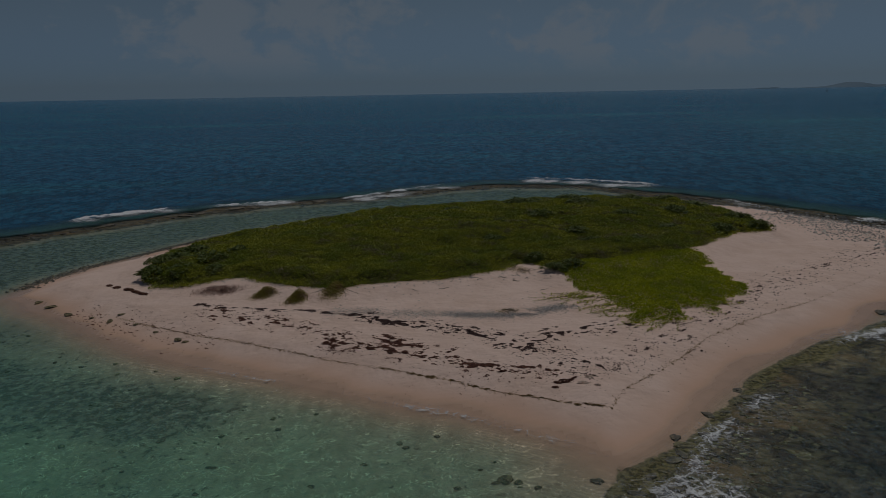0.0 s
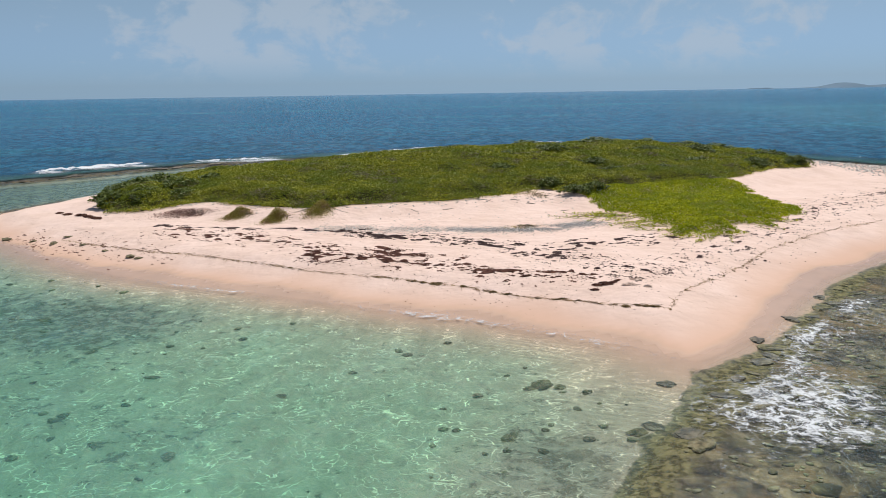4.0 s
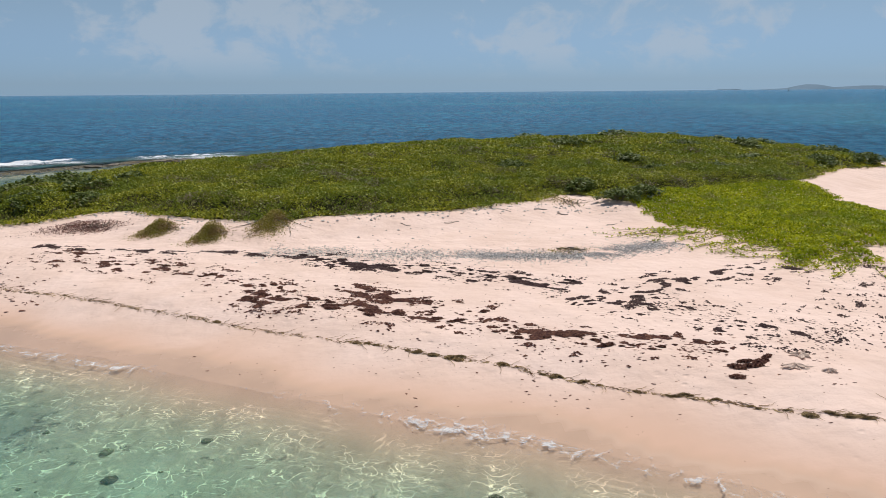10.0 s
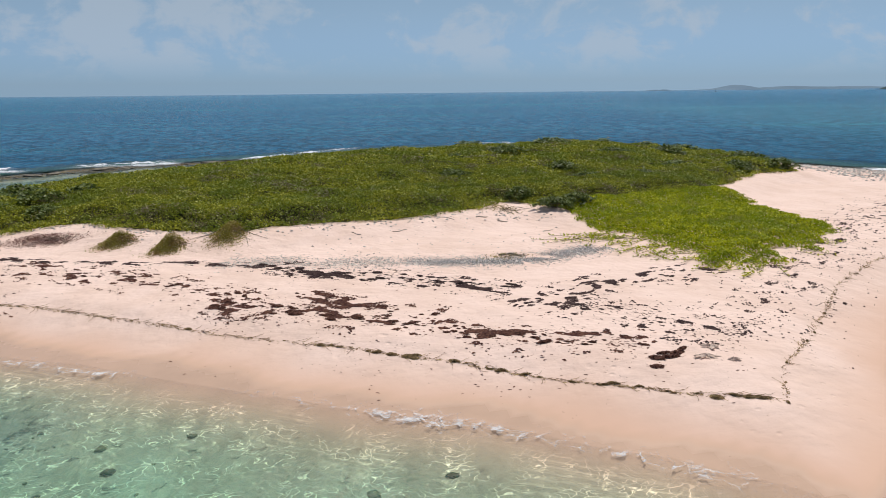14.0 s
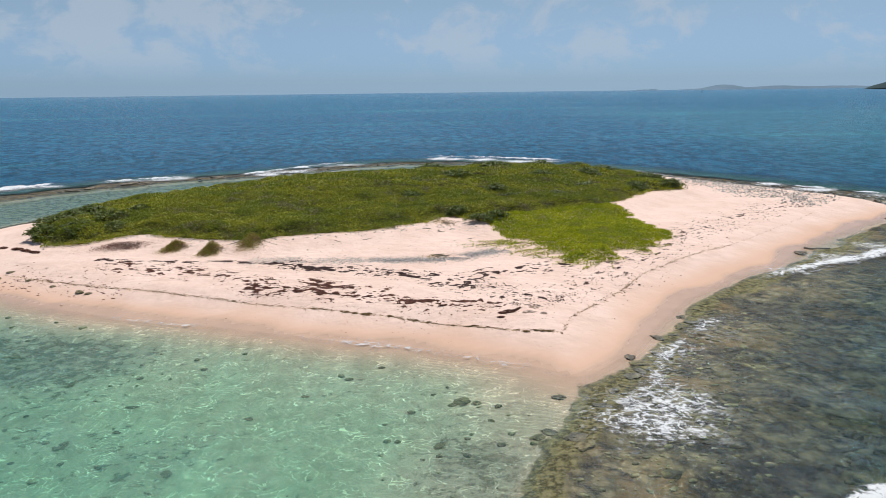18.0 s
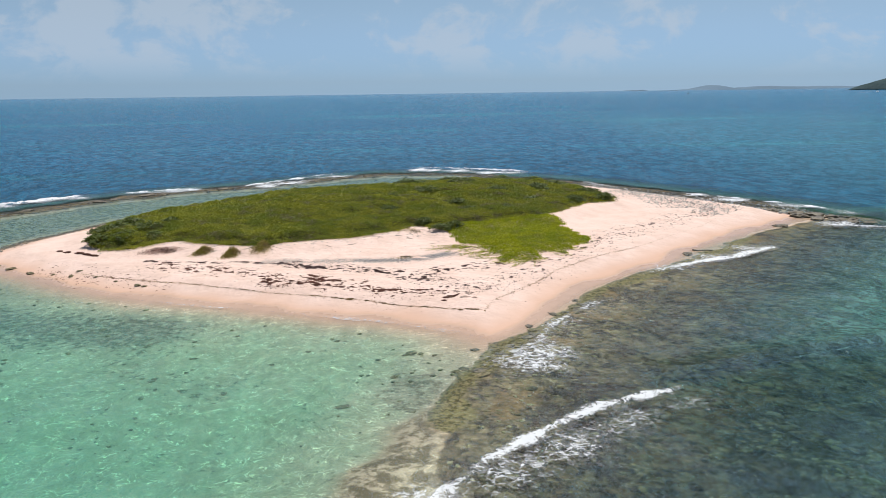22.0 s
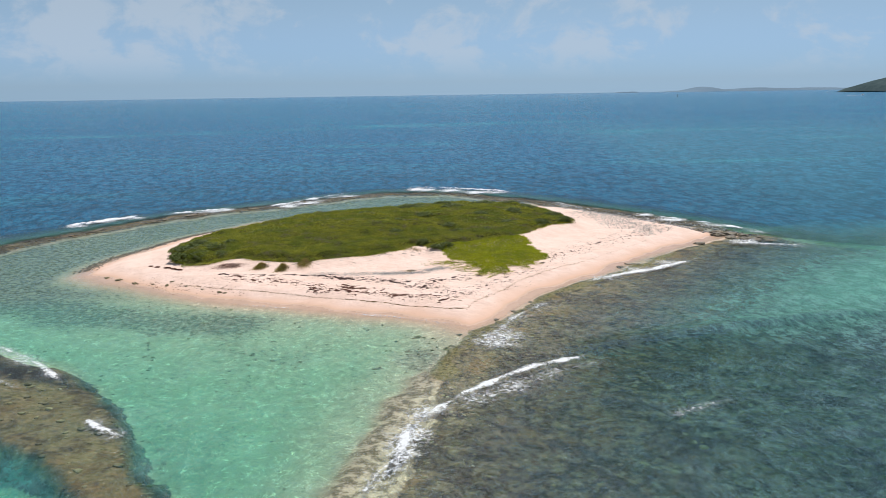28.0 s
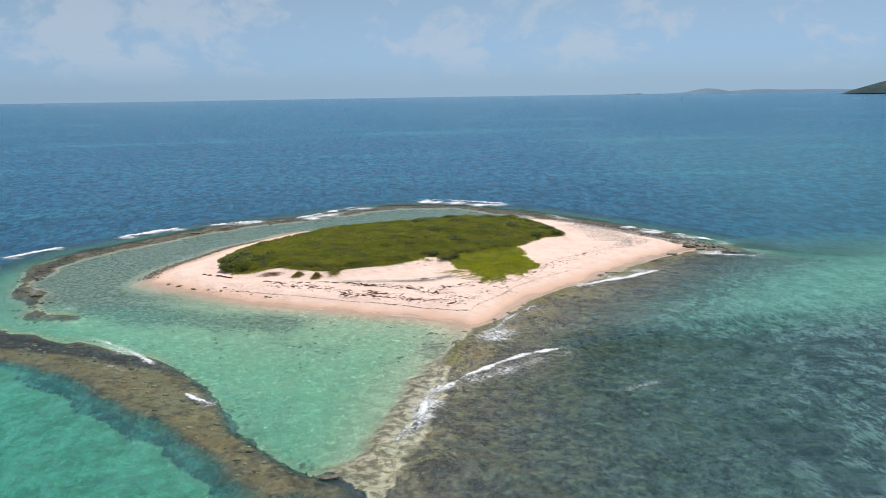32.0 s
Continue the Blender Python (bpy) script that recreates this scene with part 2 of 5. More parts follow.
def relief(x, y):
    """Height of the ground, and its masks, at points of the plan."""
    x, y = np.asarray(x, float), np.asarray(y, float)
    shore = signed(x, y, SHORE) + 0.35 * rough(x, y, 3.0, 2, 5)
    scrub = signed(x, y, SCRUB)
    beach = np.interp(shore, [0, 1.2, 2.3, 3.4, 5.5, 9.0, 13.0, 22.0], [0.0, 0.15, 0.40, 0.66, 0.82, 0.93, 1.04, 1.15])
    bank = 0.42 * step(scrub, -2.6, 0.2) * step(shore, 3, 9) + 0.62 * step(scrub, 1.5, 13) + 0.20 * step(scrub, 3, 13) * step(x, -6, 8)
    land = beach + bank + 0.05 * rough(x, y, 2.2, 3, 11) * step(shore, 1.5, 5) + 0.02 * rough(x, y, 0.7, 2, 12) * step(shore, 3, 6)
    # sea floor
    out = np.maximum(-shore, 0)
    near = signed(x, y, REEF_NEAR) + 0.9 * rough(x, y, 2.4, 3, 21)
    right, side = seaward(x, y)
    right = right + 0.8 * rough(x, y, 2.0, 3, 22)
    ring = signed(x, y, RING, False) + 1.5 * rough(x, y, 4.0, 3, 23)
    within = signed(x, y, RING + [(30.0, 30.0), (11.0, 7.0), (2.5, -9.0), (-3.5, -24.0), (-17.5, -2.0), (-27.0, 8.0)])
    pool = np.interp(out, [0, 1, 2.5, 5, 10, 16, 24, 35], [0, 0.14, 0.34, 0.50, 0.68, 0.88, 1.08, 1.3]) * (0.46 + 0.54 * step(-right, 0.5, 6))
    flats = step(y, 19, 27)
    pool = pool * (1 - flats) + np.minimum(pool, 0.40) * flats
    outside = np.clip(-within, 0, None)
    far = 0.6 + 0.10 * outside + 0.0012 * outside ** 2
    far = np.where((y < 16) & (x < 0), 1.1 + 0.05 * outside, far)
    depth = np.where(within > 0, pool, np.minimum(far, 30))
    shelf = 0.06 + 0.030 * np.clip(right, 0, None) + 0.0011 * np.clip(right, 0, None) ** 2
    k = step(right, -0.8, 0.8) * side
    depth = depth * (1 - k) + np.minimum(shelf, 30) * k
    k = step(near, -0.9, 0.9)
    depth = depth * (1 - k) + (0.10 + 0.06 * rough(x, y, 1.2, 3, 31)) * k
    broad = np.interp(y, [20, 30, 62], [0.8, 1.1, 2.2])
    k = step(broad + 0.3 - ring, -1.0, 1.0)
    depth = depth * (1 - k) + np.minimum(depth, np.interp(y, [22, 60], [0.14, 0.05])) * k
    join = 1 - step(np.hypot(x + 4.6, y + 22.3), 1.8, 4.2)
    depth = depth * (1 - join) + np.minimum(depth, 0.14) * join
    bed = -np.minimum(depth, 0.02 + 0.15 * out) + 0.05 * rough(x, y, 1.3, 3, 41) * step(out, 0.6, 3)
    z = np.where(shore > 0, land, bed)
    edge = np.interp(y, [-22, -13, -7, -3, 0, 4, 12, 20, 26], [3.0, 2.6, 2.4, 1.0, -0.4, -0.6, -0.6, -0.5, 0.3])
    reef = np.maximum.reduce([step(near, -0.6, 0.8), step(right, edge, edge + 1.0) * step(95 - right, 0, 60) * side,
                              0.9 * step(broad - ring, -0.8, 0.8)]) * step(out, 0.0, 1.2)
    ledge = step(right, -0.6, 0.6) * (1 - step(right, edge, edge + 1.4)) * step(out, 0.6, 2) * step(8 - y, -3, 3)
    ledge = np.maximum(ledge, 0.9 * join)
    rim = step(right, edge - 0.2, edge + 0.4) * (1 - step(right, edge + 1.0, edge + 2.6)) * step(y, -7, 0) * step(40 - x, 0, 8) * step(out, 0.1, 0.6)
    weeds = 1 - step(signed(x, y, [(-29.0, 25.0), (-22.0, 19.5), (-16.0, 16.5), (-9.5, 13.8)], False) + 1.4 * rough(x, y, 2.6, 3, 52), 1.0, 4.6)
    weeds = np.maximum(weeds, 0.8 * (1 - step(np.hypot(x - 4.0, (y - 1.6) * 0.8) + 1.2 * rough(x, y, 1.6, 3, 53), 0.8, 2.6)))
    rubble = np.maximum(0.35 * step(rough(x, y, 5.0, 3, 51), 0.1, 0.7), weeds) * step(out, 1.0, 3.0)
    rubble = np.where(within > 0, np.maximum(rubble, 0.85 * step(y, 21, 28) * step(out, 1, 4)), rubble * 0.8)
    wet = 1 - step(shore + 0.5 * rough(x, y, 2.5, 2, 61), 0.6, 2.6)
    damp = 1 - step(shore + 0.55 * rough(x, y, 3.2, 2, 62) + 0.16 * rough(x, y, 0.9, 2, 63), 0.45, 0.95)
    # mask for the crevice shadow along the near reef's outer edge
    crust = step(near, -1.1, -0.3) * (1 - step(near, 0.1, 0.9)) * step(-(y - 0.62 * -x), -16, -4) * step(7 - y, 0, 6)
    slate = step(near, 0.4, 1.4) * step(rough(x, y, 5.0, 3, 64) + 1.5 * step(y + 0.75 * x, -16.5, -12.5), 0.25, 0.75)
    tan = step(near, 0.3, 1.8) * (1 - slate)
    return z, dict(tan=tan, damp=damp, crust=crust, slate=slate, reef=reef, ledge=ledge, rim=rim, rubble=rubble, wet=wet, depth=np.maximum(-z, 0), shore=shore, scrub=scrub)


# ---- materials ----
def material(name):
    m = bpy.data.materials.new(name)
    m.use_nodes = True
    return m, Nodes(m.node_tree)


mat_ground, N = material("sand_and_reef")
p1 = N.scaled(1, 1, 1)
grain = N.noise(p1, 9.0, 6.0, 0.7)
drift = N.noise(p1, 0.55, 5.0, 0.6)
sand = N.mix(N.ramp(drift, 0.35, 0.68), (0.765, 0.578, 0.488), (0.700, 0.515, 0.422))
sand = N.mix(N.ramp(grain, 0.60, 0.80, 0.0, 0.22), sand, (0.50, 0.37, 0.31))
specks = N.ramp(N.noise(p1, 34.0, 2.0, 0.5), 0.70, 0.76, 0.0, 0.5)
sand = N.mix(specks, sand, (0.22, 0.15, 0.12))
sand = N.mix(N.attr("wet"), sand, (0.630, 0.415, 0.305))
sand = N.mix(N.attr("damp"), sand, N.mix(N.ramp(drift, 0.35, 0.65), (0.545, 0.365, 0.255), (0.490, 0.330, 0.230)))
floor_sand = N.mix(N.ramp(drift, 0.3, 0.7), (0.70, 0.63, 0.47), (0.61, 0.55, 0.40))
stones = N.ramp(N.math("ADD", N.noise(p1, 2.1, 8.0, 0.76), N.math("MULTIPLY", N.attr("rubble"), 0.14)), 0.57, 0.67)
floor_sand = N.mix(N.math("MULTIPLY", N.attr("rubble"), 0.60), floor_sand, (0.29, 0.265, 0.225))
floor_sand = N.mix(N.math("MULTIPLY", stones, 0.8), floor_sand, (0.085, 0.085, 0.055))
below = N.ramp(N.attr("depth"), 0.05, 0.42)
color = N.mix(below, sand, floor_sand)
ledge = N.mix(N.ramp(N.noise(p1, 1.6, 8.0, 0.74), 0.42, 0.56), (0.40, 0.33, 0.225), (0.13, 0.105, 0.058))
color = N.mix(N.attr("ledge"), color, ledge)
heads = N.add("ShaderNodeTexVoronoi", {"Vector": p1, "Scale": 2.4, "Randomness": 1.0}).outputs["Distance"]
patches = N.noise(p1, 0.16, 6.0, 0.68, 0.6)
reef = N.mix(N.ramp(N.noise(p1, 1.1, 9.0, 0.74, 0.6), 0.40, 0.60), (0.048, 0.044, 0.040), (0.240, 0.190, 0.115))
reef = N.mix(N.ramp(N.noise(p1, 5.5, 6.0, 0.75), 0.52, 0.64, 0.0, 0.8), reef, (0.150, 0.132, 0.078))
reef = N.mix(N.math("MULTIPLY", N.ramp(heads, 0.42, 0.62), 0.45), reef, (0.020, 0.018, 0.018))
reef = N.mix(N.ramp(patches, 0.50, 0.60, 0.0, 0.75), reef, N.mix(N.ramp(N.noise(p1, 3.2, 7.0, 0.75), 0.40, 0.60), (0.016, 0.015, 0.018), (0.060, 0.052, 0.040)))
rusty = N.mix(N.ramp(N.noise(p1, 2.6, 8.0, 0.75), 0.40, 0.60), (0.235, 0.150, 0.075), (0.105, 0.072, 0.036))
reef = N.mix(N.ramp(N.noise(p1, 0.21, 5.0, 0.7, 0.5), 0.53, 0.62, 0.0, 0.8), reef, rusty)
reef = N.mix(N.math("MULTIPLY", N.attr("slate"), N.ramp(N.noise(p1, 1.2, 7.0, 0.75), 0.34, 0.54)), reef, (0.030, 0.030, 0.034))
reef = N.mix(N.math("MULTIPLY", N.attr("tan"), N.ramp(N.noise(p1, 0.9, 8.0, 0.74, 0.5), 0.40, 0.58, 0.15, 0.8)), reef, N.mix(N.ramp(N.noise(p1, 4.0, 6.0, 0.75), 0.40, 0.6), (0.235, 0.195, 0.105), (0.13, 0.115, 0.055)))
# crevice shadow painted near-black along that edge
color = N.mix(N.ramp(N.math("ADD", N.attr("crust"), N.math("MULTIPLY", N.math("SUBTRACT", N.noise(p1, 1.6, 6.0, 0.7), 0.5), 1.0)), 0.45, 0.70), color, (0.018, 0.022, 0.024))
broken = N.math("ADD", N.attr("reef"), N.math("MULTIPLY", N.math("SUBTRACT", N.noise(p1, 1.9, 6.0, 0.7), 0.5), 1.1))
color = N.mix(N.ramp(broken, 0.38, 0.60), color, reef)
mossy = N.mix(N.ramp(N.noise(p1, 5.0, 6.0, 0.72), 0.40, 0.60), (0.060, 0.052, 0.024), (0.240, 0.200, 0.095))
color = N.mix(N.ramp(N.math("ADD", N.attr("rim"), N.math("MULTIPLY", N.math("SUBTRACT", N.noise(p1, 1.3, 6.0, 0.7), 0.5), 1.3)), 0.50, 0.78), color, mossy)
pits = N.add("ShaderNodeTexVoronoi", {"Vector": p1, "Scale": 2.6, "Randomness": 1.0}, feature="SMOOTH_F1").outputs["Distance"]
trodden = N.math("MULTIPLY", N.ramp(pits, 0.0, 0.22), N.ramp(N.noise(p1, 0.5, 3.0), 0.45, 0.62))
relief_h = N.math("ADD", N.math("ADD", N.noise(p1, 1.5, 4.0, 0.5), N.math("MULTIPLY", trodden, 0.35)), N.math("MULTIPLY", N.noise(p1, 15.0, 4.0, 0.6), 0.06))
relief_h = N.math("ADD", relief_h, N.math("MULTIPLY", N.math("SUBTRACT", N.noise(p1, 4.0, 6.0, 0.7), heads), N.attr("reef")))
firm = N.math("MAXIMUM", N.math("MULTIPLY", N.math("SUBTRACT", 1.0, N.attr("wet")), 0.60), N.math("MULTIPLY", N.attr("reef"), 0.5))
shine = N.math("MULTIPLY", N.attr("damp"), N.math("SUBTRACT", 1.0, N.attr("reef")))
N.surface(N.principled(color, N.ramp(shine, 0.2, 1.0, 0.92, 0.26), N.bump(relief_h, firm, 0.16), N.ramp(shine, 0.2, 1.0, 0.10, 0.25)))

mat_sea, N = material("sea_water")
p1 = N.scaled(1, 1, 1)
ripples = N.noise(N.scaled(1.3, 1.0, 1), 1.1, 5.0, 0.66, 0.4)
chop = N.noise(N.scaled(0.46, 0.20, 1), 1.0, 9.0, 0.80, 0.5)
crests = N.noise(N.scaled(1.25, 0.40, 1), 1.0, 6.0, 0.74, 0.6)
waves = N.math("ADD", N.math("ADD", N.math("MULTIPLY", ripples, 0.6), N.math("MULTIPLY", crests, 0.7)), N.math("MULTIPLY", chop, 1.2))
bump = N.bump(waves, 0.85, 0.8)
# scattering colour of the water itself, with wave shading painted in
patch = N.ramp(N.noise(N.scaled(0.005, 0.020, 1), 1.0, 5.0, 0.62, 0.5), 0.50, 0.68)
deep = N.mix(N.math("MULTIPLY", patch, 0.62), (0.028, 0.174, 0.302), (0.042, 0.300, 0.375))
# shaded wave faces and crests, painted as a darker blue
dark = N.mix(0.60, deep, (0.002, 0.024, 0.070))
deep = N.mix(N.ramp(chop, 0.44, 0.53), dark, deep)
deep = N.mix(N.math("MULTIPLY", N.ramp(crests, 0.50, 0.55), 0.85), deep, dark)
clumps = N.ramp(N.noise(N.scaled(1, 0.7, 1), 0.55, 9.0, 0.80, 0.3), 0.45, 0.56)
shoal = N.mix(clumps, (0.220, 0.645, 0.505), (0.285, 0.76, 0.600))
shoal = N.mix(N.attr("outer"), shoal, N.mix(N.ramp(N.noise(N.scaled(0.75, 0.45, 1), 0.8, 7.0, 0.72, 0.4), 0.40, 0.60), (0.045, 0.270, 0.250), (0.120, 0.560, 0.480)))
weedy = N.mix(clumps, (0.088, 0.188, 0.188), (0.235, 0.450, 0.420))
beds = N.math("ADD", N.noise(N.scaled(0.17, 0.17, 1), 1.0, 6.0, 0.70, 0.5), N.math("MULTIPLY", N.attr("tangle"), 0.045))
weedy = N.mix(N.ramp(beds, 0.55, 0.63, 0.0, 0.80), weedy, N.mix(clumps, (0.030, 0.070, 0.095), (0.070, 0.140, 0.155)))
shoal = N.mix(N.attr("rocky"), shoal, weedy)
# ripple faces: their dark side is put into the shoal colour
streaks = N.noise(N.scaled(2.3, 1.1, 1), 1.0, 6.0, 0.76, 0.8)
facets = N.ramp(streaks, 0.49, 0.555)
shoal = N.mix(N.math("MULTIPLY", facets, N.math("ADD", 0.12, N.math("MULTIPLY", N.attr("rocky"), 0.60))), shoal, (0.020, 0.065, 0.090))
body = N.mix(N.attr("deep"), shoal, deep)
# light is soaked up with depth; bright caustic lines are painted into the tint
d = N.attr("depth")
soak = N.add("ShaderNodeCombineColor", {"Red": N.math("POWER", 0.55, d), "Green": N.math("POWER", 0.965, d), "Blue": N.math("POWER", 0.82, d)}).outputs[0]
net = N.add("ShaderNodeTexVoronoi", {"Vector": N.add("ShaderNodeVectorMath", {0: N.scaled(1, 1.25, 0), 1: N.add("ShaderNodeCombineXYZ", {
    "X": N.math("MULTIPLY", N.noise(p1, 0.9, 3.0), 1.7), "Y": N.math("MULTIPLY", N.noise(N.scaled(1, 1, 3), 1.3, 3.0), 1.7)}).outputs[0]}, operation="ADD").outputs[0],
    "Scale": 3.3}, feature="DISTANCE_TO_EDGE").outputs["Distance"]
painted_caustics = N.math("MULTIPLY", N.ramp(net, 0.0, 0.040, 1.0, 0.0), N.ramp(N.noise(p1, 1.4, 5.0), 0.43, 0.58))
painted_caustics = N.math("MULTIPLY", N.math("MULTIPLY", painted_caustics, N.ramp(d, 0.03, 0.20)), N.math("SUBTRACT", 1.0, N.math("MULTIPLY", N.attr("still"), 0.85)))
# parallel rows of ripple light, painted over the shallows
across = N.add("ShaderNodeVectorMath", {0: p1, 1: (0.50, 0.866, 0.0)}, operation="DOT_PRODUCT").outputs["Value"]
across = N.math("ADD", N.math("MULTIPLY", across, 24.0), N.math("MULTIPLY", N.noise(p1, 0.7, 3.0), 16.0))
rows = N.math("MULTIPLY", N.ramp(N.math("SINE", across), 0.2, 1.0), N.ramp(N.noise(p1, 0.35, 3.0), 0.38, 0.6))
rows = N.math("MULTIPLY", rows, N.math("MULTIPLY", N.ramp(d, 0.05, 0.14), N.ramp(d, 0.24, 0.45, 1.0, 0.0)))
painted_caustics = N.math("ADD", painted_caustics, N.math("MULTIPLY", rows, 0.14))
# tint dimmed between the caustic lines and brightened over rocks to imitate light
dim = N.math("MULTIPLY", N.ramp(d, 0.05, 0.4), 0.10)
# the same ripple faces shaded by a darker tint
facet_shade = N.math("MULTIPLY", N.math("MULTIPLY", facets, N.ramp(d, 0.06, 0.3)), N.math("ADD", 0.12, N.math("MULTIPLY", N.attr("rocky"), 0.30)))
light_in_tint = N.math("ADD", N.math("SUBTRACT", N.math("ADD", 1.0, N.math("MULTIPLY", N.attr("rocky"), 0.35)), N.math("ADD", dim, facet_shade)), N.math("MULTIPLY", painted_caustics, 1.45))
tint = N.add("ShaderNodeVectorMath", {0: soak, "Scale": light_in_tint}, operation="SCALE").outputs[0]
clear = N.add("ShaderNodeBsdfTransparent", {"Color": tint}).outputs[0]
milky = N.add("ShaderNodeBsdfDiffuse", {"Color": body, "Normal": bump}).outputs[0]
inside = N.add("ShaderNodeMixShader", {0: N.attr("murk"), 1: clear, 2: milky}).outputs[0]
gloss = N.add("ShaderNodeBsdfGlossy", {"Color": (1, 1, 1, 1), "Roughness": 0.13, "Normal": bump}).outputs[0]
rim = N.add("ShaderNodeFresnel", {"IOR": 1.33, "Normal": bump}).outputs[0]
N.surface(N.add("ShaderNodeMixShader", {0: N.math("MULTIPLY", N.math("MULTIPLY", rim, N.ramp(d, 0.0, 0.35, 0.30, 1.0)), N.math("ADD", N.math("ADD", 0.55, N.math("MULTIPLY", N.attr("still"), 0.12)), N.math("MULTIPLY", N.attr("rocky"), 0.36))), 1: inside, 2: gloss}).outputs[0])


def simple(name, a, b, size, rgh=0.85, bump=0.3, spec=0.2, vary=0.0):
    """A two-tone mottled material; vary: how much each piece differs."""
    m, n = material(name)
    p = n.scaled(1, 1, 1)
    f = n.ramp(n.noise(p, size, 6.0, 0.65), 0.36, 0.64)
    col = n.mix(f, a, b)
    if vary:
        r = n.add("ShaderNodeNewGeometry").outputs["Random Per Island"]
        h = n.add("ShaderNodeHueSaturation", {"Color": col, "Value": n.ramp(r, 0, 1, 1 - vary, 1 + vary), "Hue": n.ramp(r, 0, 1, 0.5 - vary * 0.035, 0.5 + vary * 0.035)})
        col = h.outputs[0]
    n.surface(n.principled(col, rgh, n.bump(n.noise(p, size * 6, 4.0), bump, 0.03), spec))
    return m


def leafy(name, tones, dry, patch_size, through=0.35):
    """Leaves: tones differ from leaf to leaf and from patch to patch."""
    m, n = material(name)
    p = n.scaled(1, 1, 1)
    r = n.add("ShaderNodeNewGeometry").outputs["Random Per Island"]
    col = n.mix(r, tones[0], tones[1])
    col = n.mix(n.ramp(n.noise(p, patch_size, 6.0, 0.72), 0.44, 0.60, 0.0, 0.7), col, tones[2])
    col = n.mix(n.ramp(n.math("ADD", n.noise(p, patch_size * 1.7, 3.0), n.math("MULTIPLY", r, 0.22)), 0.70, 0.84), col, dry)
    solid = n.principled(col, 0.5, None, 0.2)
    back_lit = n.add("ShaderNodeBsdfTranslucent", {"Color": col}).outputs[0]
    n.surface(n.add("ShaderNodeMixShader", {0: through, 1: solid, 2: back_lit}).outputs[0])
    return m


mat_scrub = leafy("scrub_leaf", ((0.140, 0.170, 0.011), (0.480, 0.465, 0.042), (0.150, 0.205, 0.022)), (0.25, 0.21, 0.11), 0.35, 0.28)
mat_dark_leaf = leafy("dark_leaf", ((0.10, 0.135, 0.024), (0.155, 0.185, 0.040), (0.070, 0.105, 0.022)), (0.16, 0.15, 0.07), 0.8, 0.25)
mat_vine = leafy("vine_leaf", ((0.17, 0.22, 0.005), (0.58, 0.58, 0.018), (0.20, 0.265, 0.006)), (0.30, 0.30, 0.05), 0.5, 0.4)
mat_tuft = leafy("tuft_leaf", ((0.24, 0.215, 0.030), (0.35, 0.28, 0.06), (0.26, 0.17, 0.055)), (0.34, 0.20, 0.10), 1.5, 0.25)
mat_red_leaf = leafy("withered_leaf", ((0.19, 0.085, 0.070), (0.28, 0.14, 0.11), (0.15, 0.075, 0.06)), (0.17, 0.11, 0.08), 1.5, 0.2)
# mass below the scrub leaves; its dark colour holds the shade in their gaps
mat_under = simple("scrub_inner_shade", (0.050, 0.050, 0.018), (0.095, 0.085, 0.030), 3.0, 0.95, 0.5, 0.05)
mat_stem = simple("grey_stem", (0.12, 0.095, 0.065), (0.20, 0.17, 0.125), 6.0)
mat_weed = simple("dried_seaweed", (0.10, 0.040, 0.030), (0.17, 0.072, 0.048), 5.0, 0.8, 0.7, 0.2, 0.35)
mat_green_weed = simple("olive_seaweed", (0.24, 0.155, 0.070), (0.35, 0.235, 0.115), 5.0, 0.8, 0.7, 0.2, 0.3)
mat_rock = simple("wet_reef_rock", (0.055, 0.045, 0.032), (0.17, 0.135, 0.085), 2.2, 0.6, 0.8, 0.4, 0.2)
mat_algae = simple("algae_covered_rock", (0.075, 0.065, 0.036), (0.24, 0.195, 0.11), 5.0, 0.8, 0.8, 0.2, 0.2)
mat_head_coral = simple("living_coral", (0.035, 0.032, 0.022), (0.20, 0.16, 0.085), 0.9, 0.8, 0.6, 0.2, 0.35)
mat_pale_rock = simple("bleached_coral", (0.62, 0.57, 0.51), (0.42, 0.38, 0.34), 5.0, 0.9, 0.4, 0.1, 0.35)
mat_grey_rock = simple("grey_shingle", (0.44, 0.42, 0.40), (0.25, 0.24, 0.24), 4.0, 0.85, 0.4, 0.15, 0.5)
mat_weedy_stone = simple("weedy_lagoon_stone", (0.13, 0.125, 0.070), (0.27, 0.235, 0.14), 5.0, 0.9, 0.5, 0.1, 0.4)
mat_dark_stone = simple("dark_pebbles", (0.10, 0.095, 0.10), (0.20, 0.19, 0.19), 6.0, 0.85, 0.4, 0.15, 0.4)
mat_wood = simple("driftwood", (0.56, 0.48, 0.40), (0.38, 0.31, 0.25), 7.0, 0.85, 0.5, 0.1)
mat_mound = simple("heaped_sand", (0.66, 0.50, 0.41), (0.58, 0.44, 0.355), 8.0, 0.95, 0.6, 0.05)

mat_foam, N = material("sea_foam")
p1 = N.scaled(1, 1, 1)
swirl = N.add("ShaderNodeVectorMath", {0: p1, 1: N.add("ShaderNodeCombineXYZ", {
    "X": N.math("MULTIPLY", N.noise(p1, 1.1, 4.0, 0.6), 1.5), "Y": N.math("MULTIPLY", N.noise(N.scaled(1.2, 1, 2), 1.3, 4.0, 0.6), 1.5)}).outputs[0]}, operation="ADD").outputs[0]
wide_net = N.add("ShaderNodeTexVoronoi", {"Vector": swirl, "Scale": 2.3}, feature="DISTANCE_TO_EDGE").outputs["Distance"]
